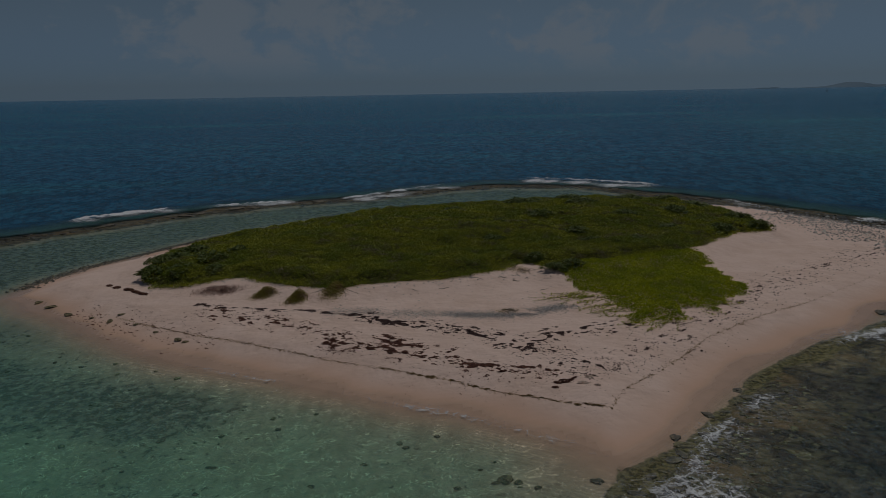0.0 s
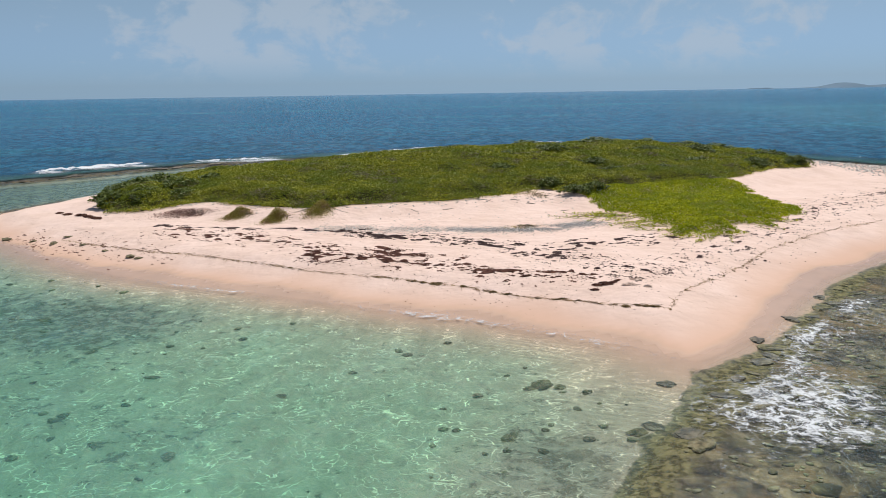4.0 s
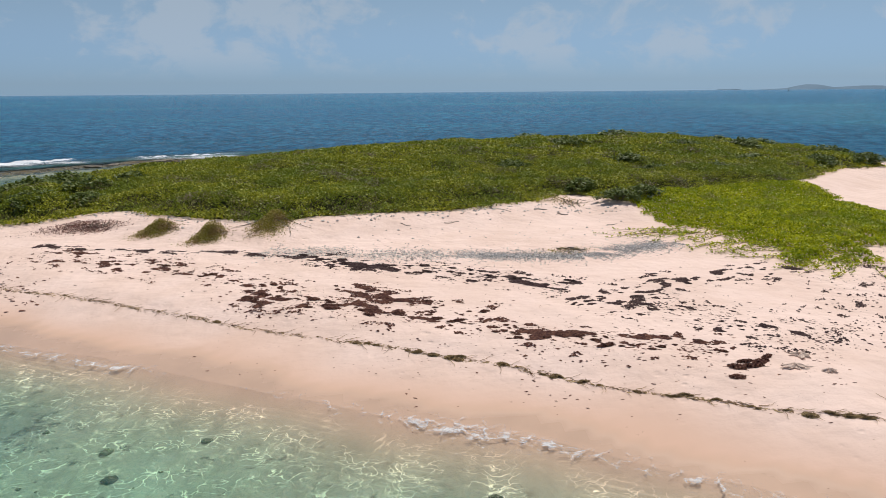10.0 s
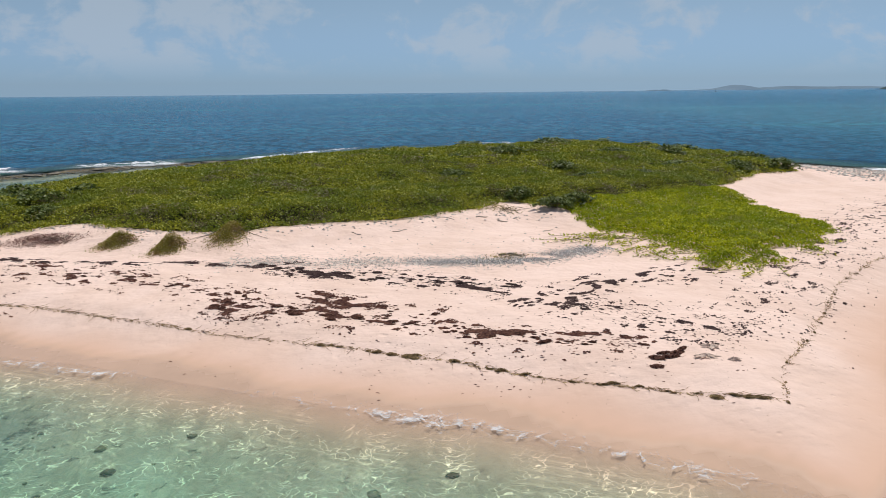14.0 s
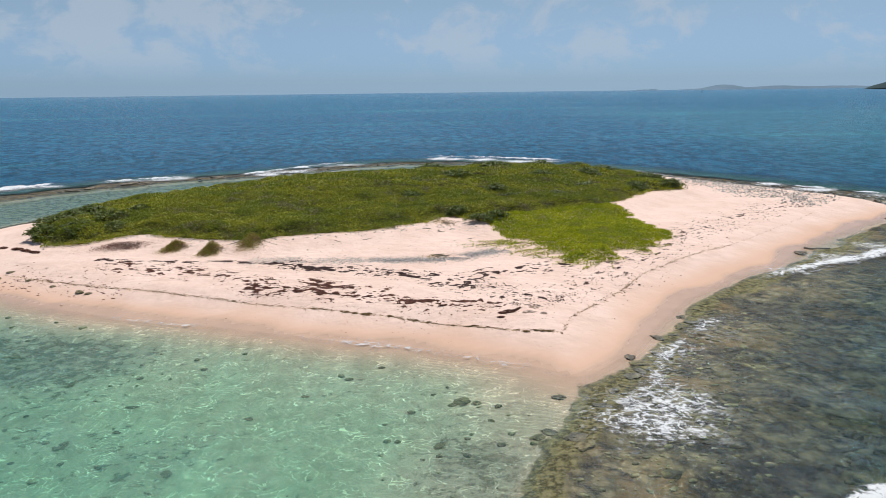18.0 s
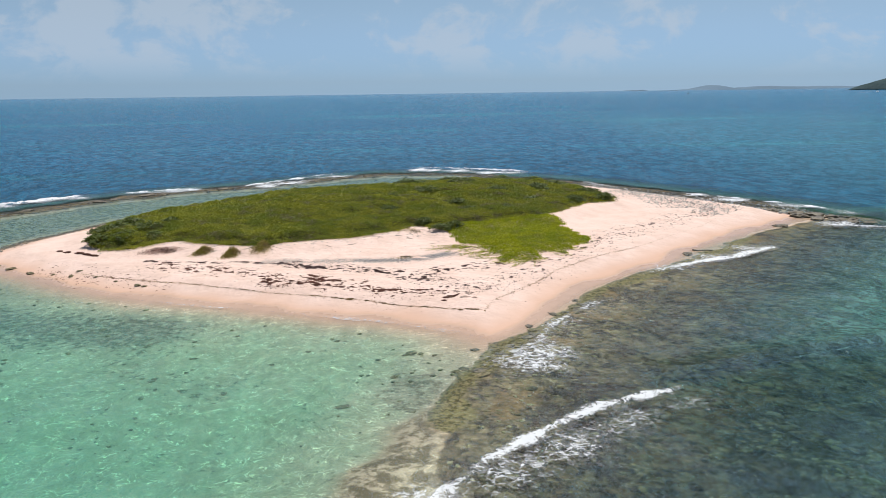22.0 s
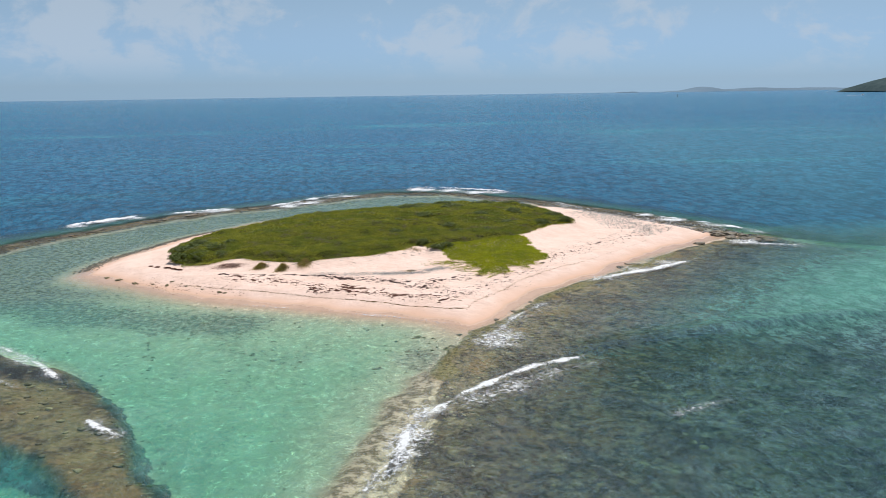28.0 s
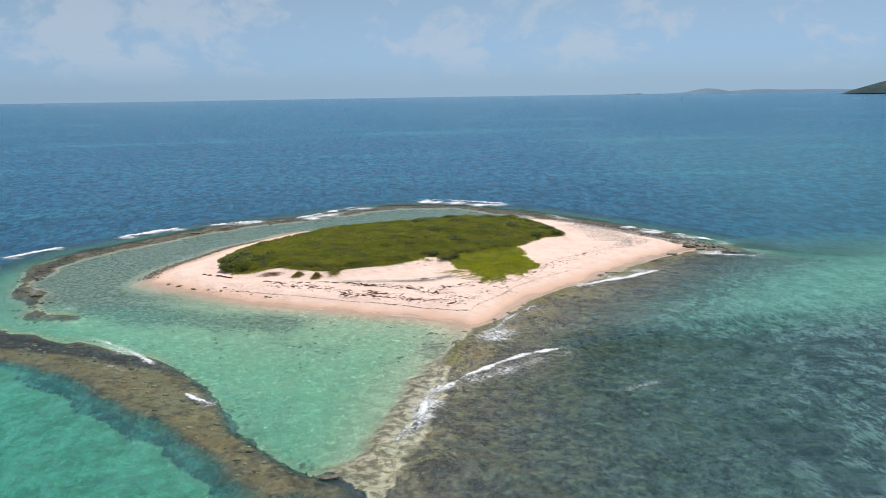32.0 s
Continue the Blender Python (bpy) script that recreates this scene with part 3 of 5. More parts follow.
fine_net = N.add("ShaderNodeTexVoronoi", {"Vector": swirl, "Scale": 8.0}, feature="DISTANCE_TO_EDGE").outputs["Distance"]
lacing = N.math("MINIMUM", wide_net, N.math("ADD", N.math("MULTIPLY", fine_net, 1.5), 0.05))
reach = N.math("ADD", N.math("MULTIPLY", N.math("POWER", N.attr("thick"), 2.0), 0.42), N.math("MULTIPLY", N.math("SUBTRACT", N.noise(N.scaled(0.8, 1.3, 1), 3.6, 8.0, 0.8, 0.6), 0.56), 0.70))
keep = N.ramp(N.math("SUBTRACT", reach, lacing), -0.04, 0.20, 0.0, 0.90)
froth = N.principled((0.76, 0.78, 0.79), 0.85, N.bump(N.noise(p1, 7.0, 5.0, 0.7), 0.7, 0.1), 0.2)
gap = N.add("ShaderNodeBsdfTransparent", {"Color": (1, 1, 1, 1)}).outputs[0]
N.surface(N.add("ShaderNodeMixShader", {0: keep, 1: gap, 2: froth}).outputs[0])


# ---- mesh makers ----
def mesh_of(name, verts, faces, mats, smooth=False):
    me = bpy.data.meshes.new(name)
    me.from_pydata(verts.tolist() if hasattr(verts, "tolist") else verts, [], faces.tolist() if hasattr(faces, "tolist") else faces)
    for m in (mats if isinstance(mats, (list, tuple)) else [mats]):
        me.materials.append(m)
    if smooth:
        me.polygons.foreach_set("use_smooth", np.ones(len(me.polygons), bool))
    me.update()
    return me


def marks(me, **values):
    for name, v in values.items():
        a = me.attributes.new(name, "FLOAT", "POINT")
        a.data.foreach_set("value", np.asarray(v, np.float32).ravel())


def part(name, bm, mat, parent, label=""):
    """Links a bmesh as one mesh object under a thing or a part."""
    me = bpy.data.meshes.new(name)
    bm.to_mesh(me)
    bm.free()
    me.materials.append(mat)
    ob = new(name, me)
    ob.parent = parent
    return tagged(ob, label) if label else ob


def sheet(xs, ys, zs):
    nx, ny = len(xs), len(ys)
    gx, gy = np.meshgrid(xs, ys)
    verts = np.stack([gx, gy, zs], -1).reshape(-1, 3)
    i = (np.arange(ny - 1)[:, None] * nx + np.arange(nx - 1)).ravel()
    return verts, np.stack([i, i + 1, i + nx + 1, i + nx], 1)


def spread(lo, hi, fine, reach):
    """Even steps from lo to hi, then ever wider ones out to reach."""
    mid = np.arange(lo, hi + fine / 2, fine)
    grow = fine * 1.22 ** np.arange(1, 60)
    side = np.cumsum(grow)
    a, b = hi + side, lo - side
    a, b = np.append(a[a < reach * 0.9], reach), np.append(b[b > -reach * 0.9], -reach)
    return np.concatenate([b[::-1], mid, a])


# ---- ground and sea ----
xs, ys = spread(-48, 56, 0.36, 4950), spread(-27, 100, 0.36, 4950)
gx, gy = np.meshgrid(xs, ys)
gz, masks = relief(gx, gy)
GRID_X, GRID_Y, GRID_Z = xs, ys, gz
me = mesh_of("ground", *sheet(xs, ys, gz), mat_ground, True)
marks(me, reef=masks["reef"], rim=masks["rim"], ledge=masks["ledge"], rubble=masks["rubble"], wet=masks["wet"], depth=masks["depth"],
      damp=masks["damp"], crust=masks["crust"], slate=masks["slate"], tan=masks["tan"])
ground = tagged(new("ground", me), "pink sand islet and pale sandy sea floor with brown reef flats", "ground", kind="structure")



def land(x, y):
    """Height of the built ground at points of the plan."""
    x, y = np.asarray(x, float), np.asarray(y, float)
    i = np.clip(np.searchsorted(GRID_X, x) - 1, 0, len(GRID_X) - 2)
    j = np.clip(np.searchsorted(GRID_Y, y) - 1, 0, len(GRID_Y) - 2)
    u, v = (x - GRID_X[i]) / (GRID_X[i + 1] - GRID_X[i]), (y - GRID_Y[j]) / (GRID_Y[j + 1] - GRID_Y[j])
    z = GRID_Z
    return (z[j, i] * (1 - u) + z[j, i + 1] * u) * (1 - v) + (z[j + 1, i] * (1 - u) + z[j + 1, i + 1] * u) * v


def ground_z(x, y):
    return float(land(x, y))


xs, ys = spread(-60, 70, 0.5, 4950), spread(-30, 110, 0.5, 4950)
gx, gy = np.meshgrid(xs, ys)
gz, masks = relief(gx, gy)
depth = masks["depth"]
open_sea = step(depth, 0.5, 3.0)
swell = open_sea * (0.09 * rough(gx * 0.35, gy, 3.4, 3, 71)) + 0.012 * rough(gx, gy, 1.6, 2, 72)
swell = swell + 0.34 * np.exp(-(signed(gx, gy, [(15.5, 0.9), (20.0, 2.3), (28.0, 4.0), (38.0, 5.6)], False) / 1.1) ** 2)
swell = swell * step(2500 - np.hypot(gx, gy), 0, 2000)
me = mesh_of("sea", *sheet(xs, ys, swell + 0.004), mat_sea, True)
beyond = -signed(gx, gy, RING + [(30.0, 30.0), (11.0, 7.0), (2.5, -9.0), (-3.5, -24.0), (-17.5, -2.0), (-27.0, 8.0)])
right, side = seaward(gx, gy)
rocky = step(right, 0, 3) * side
north = step(gy, 14, 24) * (1 - side)
deep = step(beyond, 0, 7) * north + step(depth, 2.4, 9.0) * (1 - north)
murk = 1 - np.exp(-np.maximum(depth - 0.05, 0) * (0.40 - 0.16 * rocky * (1 - step(right, 5, 24))))
murk = np.maximum(murk, 0.66 * side * step(right - 15 * step(6 - gy, 0, 14), 1, 20))
murk = murk * (1 - 0.75 * step(gy, 20, 28) * (beyond < 0))
murk = np.maximum(murk, step(beyond, 1, 10) * north * 0.9)
deep = deep * (1 - 0.08 * step(gx - 0.2 * gy, 26, 70) * step(500 - gy, 0, 350))
marks(me, murk=murk, deep=deep, depth=np.minimum(depth, 6.0), rocky=rocky * (1 - 0.75 * step(right, 6, 22) * step(gy, -4, 12)), still=step(gy, 17, 25),
      outer=step(beyond, 0, 4) * (1 - step(gy, 12, 18)) * (1 - step(gx, 0, 5)), tangle=step(right, 9, 22) * step(-gy, -2, 12) * side)
sea = tagged(new("sea", me), "clear turquoise lagoon water turning into deep blue sea", "sea", kind="structure")


# ---- far land on the horizon ----
def hills(name, label, x0, x1, y, top, seed, mat):
    """A long low ridge: a real solid with a rounded back."""
    n, m = 90, 9
    u, v = np.linspace(0, 1, n), np.linspace(-1, 1, m)
    uu, vv = np.meshgrid(u, v)
    ridge = np.clip((np.clip(uu / 0.10, 0, 1) ** 0.5 * 0.36 if seed == 9 else np.sin(np.pi * uu) ** 0.6 * (0.36 + 0.22 * rough(uu * 10, uu * 0, 1.3, 3, seed))) + 0.5 * np.exp(-((uu - 0.175) / 0.05) ** 2) * (seed == 3), 0.02, 2)
    z = top * ridge * (1 - vv ** 2) ** 0.7 * (1 + 0.05 * rough(uu * 60, vv * 9, 1.0, 3, seed + 5)) - 0.4
    verts = np.stack([x0 + (x1 - x0) * uu, y + vv * (x1 - x0) * 0.12, z], -1).reshape(-1, 3)
    i = (np.arange(m - 1)[:, None] * n + np.arange(n - 1)).ravel()
    ob = new(name, mesh_of(name, verts, np.stack([i, i + 1, i + n + 1, i + n], 1), mat, True))
    return tagged(ob, label, "island", kind="structure")


# the far hills' pale blue-grey has the haze of distance mixed in
mat_haze = simple("hazy_far_hill", (0.155, 0.22, 0.28), (0.14, 0.20, 0.255), 0.004, 1.0, 0.0, 0.0)
mat_head = simple("scrubby_headland", (0.046, 0.070, 0.074), (0.066, 0.094, 0.096), 0.05, 1.0, 0.3, 0.0)
hills("backdrop_far_island", "low hazy blue island on the horizon", 1900, 3300, 4300, 36, 3, mat_haze)
hills("backdrop_low_cay", "flat hazy cay on the horizon", 1640, 1790, 4300, 18, 7, mat_haze)

hills("backdrop_headland", "dark scrub-covered headland rising from the sea", 1645, 2945, 2250, 140, 9, mat_head)


# ---- leaves ----
def leaf_mesh(rng, pts, size, up, mat, name, under=None):
    """Many small pointed leaves at pts; up: how much they face the sky. under: (verts, faces, material) of a mass below them."""
    n = len(pts)
    size = np.broadcast_to(size, (n,))
    nor = rng.normal(size=(n, 3))
    nor[:, 2] = np.abs(nor[:, 2]) + up
    nor /= np.linalg.norm(nor, axis=1)[:, None]
    a = np.cross(nor, rng.normal(size=(n, 3)))
    a /= np.linalg.norm(a, axis=1)[:, None] + 1e-9
    b = np.cross(nor, a)
    s = (size * rng.uniform(0.7, 1.35, n))[:, None]
    verts = np.stack([pts - a * s * 0.55, pts + b * s * 0.30 - nor * s * 0.06, pts + a * s * 0.55, pts - b * s * 0.30 - nor * s * 0.06], 1).reshape(-1, 3)
    faces = np.arange(4 * n).reshape(n, 4)
    me = bpy.data.meshes.new(name)
    fv, extra = verts, 0
    if under is not None:
        uv, uf, um = under
        fv, extra = np.vstack([verts, uv]), len(uf)
        faces = np.vstack([faces, uf + len(verts)])
    me.vertices.add(len(fv))
    me.vertices.foreach_set("co", fv.astype(np.float32).ravel())
    me.loops.add(faces.size)
    me.loops.foreach_set("vertex_index", faces.astype(np.int32).ravel())
    me.polygons.add(len(faces))
    me.polygons.foreach_set("loop_start", (np.arange(len(faces)) * 4).astype(np.int32))
    me.materials.append(mat)
    if under is not None:
        me.materials.append(um)
        idx = np.zeros(len(faces), np.int32)
        idx[n:] = 1
        me.polygons.foreach_set("material_index", idx)
    me.update(calc_edges=True)
    me.validate()
    return me


def scatter(rng, poly, n, edge=0.0):
    p = np.array(poly)
    lo, hi = p.min(0) - 1, p.max(0) + 1
    pts = rng.uniform(lo, hi, (n, 2))
    return pts[signed(pts[:, 0], pts[:, 1], poly) > edge]


def canopy(x, y):
    """Height of the scrub's top over the ground, and the distance from its ragged edge."""
    edge = signed(x, y, SCRUB) + 0.45 * rough(x, y, 1.6, 3, 81)
    h = (0.12 + 0.52 * step(edge, -0.1, 1.7)) + 0.20 * rough(x, y, 3.0, 2, 82) * step(edge, 0, 2) + 0.23 * rough(x * 0.7, y, 0.85, 3, 83)
    return np.maximum(h, 0.08), edge


rng = np.random.default_rng(4)
bx = np.arange(-19, 31, 0.4)
by = np.arange(27, 69, 0.4)
ux, uy = np.meshgrid(bx, by)
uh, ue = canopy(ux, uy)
# sheet just under the leaf tops, coloured dark as the shade between leaves
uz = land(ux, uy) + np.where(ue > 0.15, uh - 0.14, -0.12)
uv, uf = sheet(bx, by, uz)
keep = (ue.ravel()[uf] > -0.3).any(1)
pts = np.vstack([scatter(rng, SCRUB, 430000, -0.6), scatter(rng, [(-19, 27), (30, 27), (30, 41), (-19, 41)], 330000)])
h, e = canopy(pts[:, 0], pts[:, 1])
ok = e > rng.uniform(-0.25, 0.2, len(e))
pts, h, e = pts[ok], h[ok], e[ok]
drop = np.where(e < 0.8, rng.uniform(0, 1, len(e)) ** 0.8 * h, rng.uniform(0, 1, len(e)) ** 1.6 * 0.26)
z = land(pts[:, 0], pts[:, 1]) + h + 0.05 - drop
size = np.where(pts[:, 1] > 42, 0.140, 0.092)
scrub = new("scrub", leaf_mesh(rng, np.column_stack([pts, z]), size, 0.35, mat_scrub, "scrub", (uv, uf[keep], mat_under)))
tagged(scrub, "dense low yellow-green coastal scrub covering the sandy islet", "scrub", kind="stuff")


def tube(bm, pts, r0, r1, sides=5):
    """A tapered stem along pts."""
    rings = []
    for i, p in enumerate(pts):
        q = pts[min(i + 1, len(pts) - 1)] - pts[max(i - 1, 0)]
        q = q.normalized() if q.length > 1e-6 else Vector((0, 0, 1))
        s = q.orthogonal().normalized()
        t = q.cross(s)
        r = r0 + (r1 - r0) * i / max(len(pts) - 1, 1)
        rings.append([bm.verts.new(p + (s * math.cos(a) + t * math.sin(a)) * r) for a in (2 * math.pi * k / sides for k in range(sides))])
    for a, b in zip(rings, rings[1:]):
        for k in range(sides):
            bm.faces.new((a[k], a[(k + 1) % sides], b[(k + 1) % sides], b[k]))
    bm.faces.new(rings[0][::-1])
    bm.faces.new(rings[-1])


def thing(name, label, category, group="", at=(0, 0, 0)):
    ob = new(name)
    ob.empty_display_size = 0.1
    ob.location = at
    return tagged(ob, label, category, group)


def make_shrub(seed, n_leaf=1500, leaf=0.13):
    """A rounded bush one metre in radius: stems and a crown of leaf rosettes."""
    r = np.random.default_rng(seed)
    root = thing("shrub", "dark green rounded coastal shrub standing out of the low scrub", "shrub", "dark shrubs in the scrub")
    for k in range(4):
        a = k * 1.57 + r.uniform(-0.4, 0.4)
        tip = Vector((math.cos(a) * 0.5, math.sin(a) * 0.5, 0.7 + r.uniform(-0.1, 0.1)))
        bm = bmesh.new()
        tube(bm, [Vector((math.cos(a) * 0.05, math.sin(a) * 0.05, -0.15)), tip * 0.5 + Vector((0, 0, 0.1)), tip], 0.045, 0.015)
        part("stem", bm, mat_stem, root)
    # rosettes on a bumpy dome
    m = 150
    th, u = r.uniform(0, 2 * math.pi, m), np.sqrt(r.uniform(0, 1, m))
    rad = u * (0.9 + 0.22 * np.sin(th * 3 + seed) * u)
    cz = np.sqrt(np.clip(1.02 - u ** 2, 0, 1)) * (0.78 + r.uniform(-0.13, 0.16, m)) + 0.08
    centres = np.column_stack([rad * np.cos(th), rad * np.sin(th), cz])
    pts = centres[r.integers(0, m, n_leaf)] + r.normal(0, 0.062, (n_leaf, 3))
    crown = new("crown", leaf_mesh(r, pts, leaf, 0.7, mat_dark_leaf, "crown"))
    crown.parent = root
    return root


shrubs = [make_shrub(100 + k) for k in range(3)]
SHRUBS = [(-16.2, 33.6, 1.3, 0.80), (-15.3, 35.6, 1.6, 1.0), (-14.3, 33.2, 1.4, 0.85), (-13.2, 35.6, 1.5, 0.95), (-14.9, 38.4, 1.6, 0.95),
          (-11.6, 37.4, 1.3, 0.8), (-12.4, 33.4, 1.1, 0.65), (-16.7, 36.6, 1.1, 0.7), (9.6, 56.4, 1.9, 1.1), (5.9, 39.0, 1.2, 0.85),
          (12.3, 41.5, 1.4, 0.8), (12.9, 39.0, 1.1, 0.7), (10.2, 46.1, 1.4, 1.0), (9.3, 31.9, 0.9, 0.5), (10.5, 32.6, 0.9, 0.55),
          (8.3, 34.5, 0.9, 0.65), (20.0, 58.5, 2.0, 1.1), (25.0, 55.0, 1.8, 1.05), (26.6, 48.6, 1.5, 1.0), (22.0, 50.5, 1.6, 0.95),
          (15.0, 62.0, 2.0, 1.05), (3.4, 50.4, 1.4, 0.85), (17.2, 47.4, 1.5, 0.9), (27.4, 45.6, 1.1, 0.75), (14.6, 53.0, 1.7, 1.0),
          (24.0, 60.0, 1.7, 1.0), (19.6, 43.2, 1.4, 0.85), (-2.6, 47.0, 1.3, 0.75), (23.8, 44.2, 1.2, 0.8), (11.5, 60.5, 1.6, 0.9),
          (6.6, 44.0, 1.0, 0.75), (16.0, 39.0, 1.2, 0.8)]
for k, (x, y, r, h) in enumerate(SHRUBS):
    m = pose(x, y, ground_z(x, y) - 0.02, 0, 0, k * 77) @ Matrix.Diagonal((r, r, h, 1))
    if k < 3:
        shrubs[k].matrix_basis = m
    else:
        ob = copy_thing(shrubs[k % 3], Matrix.Identity(4))
        ob.matrix_basis = m

# ---- bright green vine mat with runners on the sand ----
vine = thing("beach_vine", "bright lime-green creeping vine mat spreading over the sand", "vine", at=(14.5, 29.5, ground_z(14.5, 29.5)))
base = np.array(vine.location)
pts = scatter(rng, VINES, 150000, -1.2)
e = signed(pts[:, 0], pts[:, 1], VINES) 
front = step(30 - pts[:, 1], -2, 6)
e = e + (0.6 + 1.1 * front) * rough(pts[:, 0], pts[:, 1], 0.8, 4, 91)
ok = e > rng.uniform(-0.2, 0.35 + 1.5 * front, len(e)) * rng.uniform(0.2, 1, len(e))
pts, e = pts[ok], e[ok]
h = 0.06 + 0.24 * step(e, 0, 1.6) + 0.09 * rough(pts[:, 0], pts[:, 1], 1.0, 3, 92) * step(e, 0, 1)
z = land(pts[:, 0], pts[:, 1]) + h * rng.uniform(0.35, 1.05, len(h)) + 0.02
foliage = new("foliage", leaf_mesh(rng, np.column_stack([pts, z]) - base, 0.095, 0.45, mat_vine, "foliage"))
foliage.parent = vine
mat_runner = simple("vine_stem", (0.16, 0.17, 0.05), (0.22, 0.16, 0.07), 5.0)
for k in range(76):
    if k < 60:
        x, y = 9.7 + k * 0.08 + rng.uniform(-0.2, 0.2), 27.5 - max(0, k - 12) * 0.115 + rng.uniform(-0.3, 0.3)
        a = radians(rng.uniform(190, 255))
    else:
        x, y = 16.0 + (k - 60) * 0.22, 23.8 + (k - 60) * 0.33
        a = radians(rng.uniform(-70, 10))
    n = int(rng.integers(7, 17)) if k < 60 else int(rng.integers(4, 8))
    line = []
    for i in range(n):
        line.append(Vector((x - base[0], y - base[1], ground_z(x, y) + 0.02 + 0.012 * rng.uniform(0, 1) - base[2])))
        a += rng.normal(0, 0.13)
        x, y = x + math.cos(a) * 0.24, y + math.sin(a) * 0.24
    bm = bmesh.new()
    tube(bm, line, 0.010, 0.006, 4)
    runner = part("runner", bm, mat_runner, vine)
    nodes = np.array([line[int(rng.integers(0, n))][:] for _ in range(n * 3)]) + rng.normal(0, 0.05, (n * 3, 3)) * (1, 1, 0.25) + (0, 0, 0.05)
    sprig = new("sprig", leaf_mesh(rng, nodes, 0.085, 1.0, mat_vine, "sprig"))
    sprig.parent = runner
    tagged(sprig, kind="stuff")


# ---- tufts on the bank ----
def tuft(x, y, length, width, height, mat, label, n=900, lean=0.35):
    """A low cushion that hangs down the bank: dense above, with loose strands trailing seaward below."""
    root = thing("tuft", label, "plant", at=(x, y, ground_z(x, y)))
    r = np.random.default_rng(int(abs(x) * 100))
    u, v = r.normal(0, 0.25, n), r.normal(0, 0.25, n)
    fall = r.uniform(0, 1, n) ** 1.9
    px, py = x + u * width * (1 + 0.5 * fall) - 0.25 * width * fall, y + v * length - fall * length * 0.9
    pz = land(px, py) + np.clip(1 - (u ** 2 + v ** 2) * 3.5, 0.05, 1) * height * r.uniform(0.25, 1.0, n) * (1 - 0.85 * fall) + 0.01
    fo = new("foliage", leaf_mesh(r, np.column_stack([px, py, pz]) - np.array(root.location), 0.05, 0.6, mat, "foliage"))
    fo.parent = root
    for k in range(16):
        a = r.uniform(3.5, 5.9)
        sx, sy = x + r.normal(0, 0.2) * width, y + r.normal(0, 0.15) * length
        line = []
        for i in range(6):
            line.append(Vector((sx, sy, ground_z(sx, sy) + 0.025 + height * 0.35 * max(0, 1 - i / 2.5))) - root.location)
            sx, sy = sx + math.cos(a) * 0.17 * length, sy + math.sin(a) * (0.17 + lean * 0.1) * length
            a += r.normal(0, 0.25)
        bm = bmesh.new()
        tube(bm, line, 0.014, 0.006, 4)
        part("stem", bm, mat_stem, root)
    return root


tuft(-11.1, 30.3, 0.9, 2.4, 0.22, mat_red_leaf, "withered red-brown creeping plant on the sand bank", 2600)
tuft(-8.15, 28.85, 0.8, 1.0, 0.36, mat_tuft, "olive tuft of creeping plant hanging on the sand bank", 4200)
tuft(-6.1, 27.75, 0.9, 0.9, 0.46, mat_tuft, "domed olive-brown tuft on the sand bank", 4600)
tuft(-4.0, 28.5, 1.4, 1.0, 0.42, mat_tuft, "straggling olive plant hanging from the scrub down the bank", 5200)
tuft(7.2, 32.6, 0.8, 1.6, 0.22, mat_tuft, "thin grey-green plants in a sandy gap of the scrub", 420)
tuft(5.6, 24.3, 0.7, 1.6, 0.06, mat_tuft, "sparse creeping shoots on grey shingle", 200)


# ---- lumps: seaweed, rocks, shingle ----
def flat_lump(r, length, width, height, teeth=36):
    """A ragged low heap with an uneven outline, lying flat."""
    bm = bmesh.new()
    ph = r.uniform(0, 6.28, 6)
    top = bm.verts.new((0, 0, height * 0.8))
    rings = []
    for j, f in enumerate((0.35, 0.68, 0.9, 1.0)):
        row = []
        for k in range(teeth):
            a = 2 * math.pi * k / teeth
            w = 1 + 0.24 * math.sin(2 * a + ph[0]) + 0.20 * math.sin(3 * a + ph[1]) + 0.15 * math.sin(5 * a + ph[2]) + 0.11 * math.sin(9 * a + ph[3]) + r.uniform(-0.5, 0.45) * f
            z = height * (1 - f ** 2) * r.uniform(0.55, 1.3) - (0.03 if j == 3 else 0)
            row.append(bm.verts.new((math.cos(a) * f * w * length / 2, math.sin(a) * f * w * width / 2, z)))
        rings.append(row)
    for k in range(teeth):
        bm.faces.new((top, rings[0][k], rings[0][(k + 1) % teeth]))
    for a, b in zip(rings, rings[1:]):
        for k in range(teeth):
            bm.faces.new((a[k], b[k], b[(k + 1) % teeth], a[(k + 1) % teeth]))
    return bm


def streak(x, y, slant):
    """A patchy field drawn out along a direction: drifted seaweed gathers where it is high."""
    c, s = math.cos(radians(slant)), math.sin(radians(slant))
    u, v = np.asarray(x) * c + np.asarray(y) * s, np.asarray(y) * c - np.asarray(x) * s
    return rough(u * 0.55, v, 0.20, 2, 301) + 0.38 * rough(u * 0.35, v, 0.42, 2, 303)


def slant_of(line):
    return math.degrees(math.atan2(line[-1][1] - line[0][1], line[-1][0] - line[0][0]))


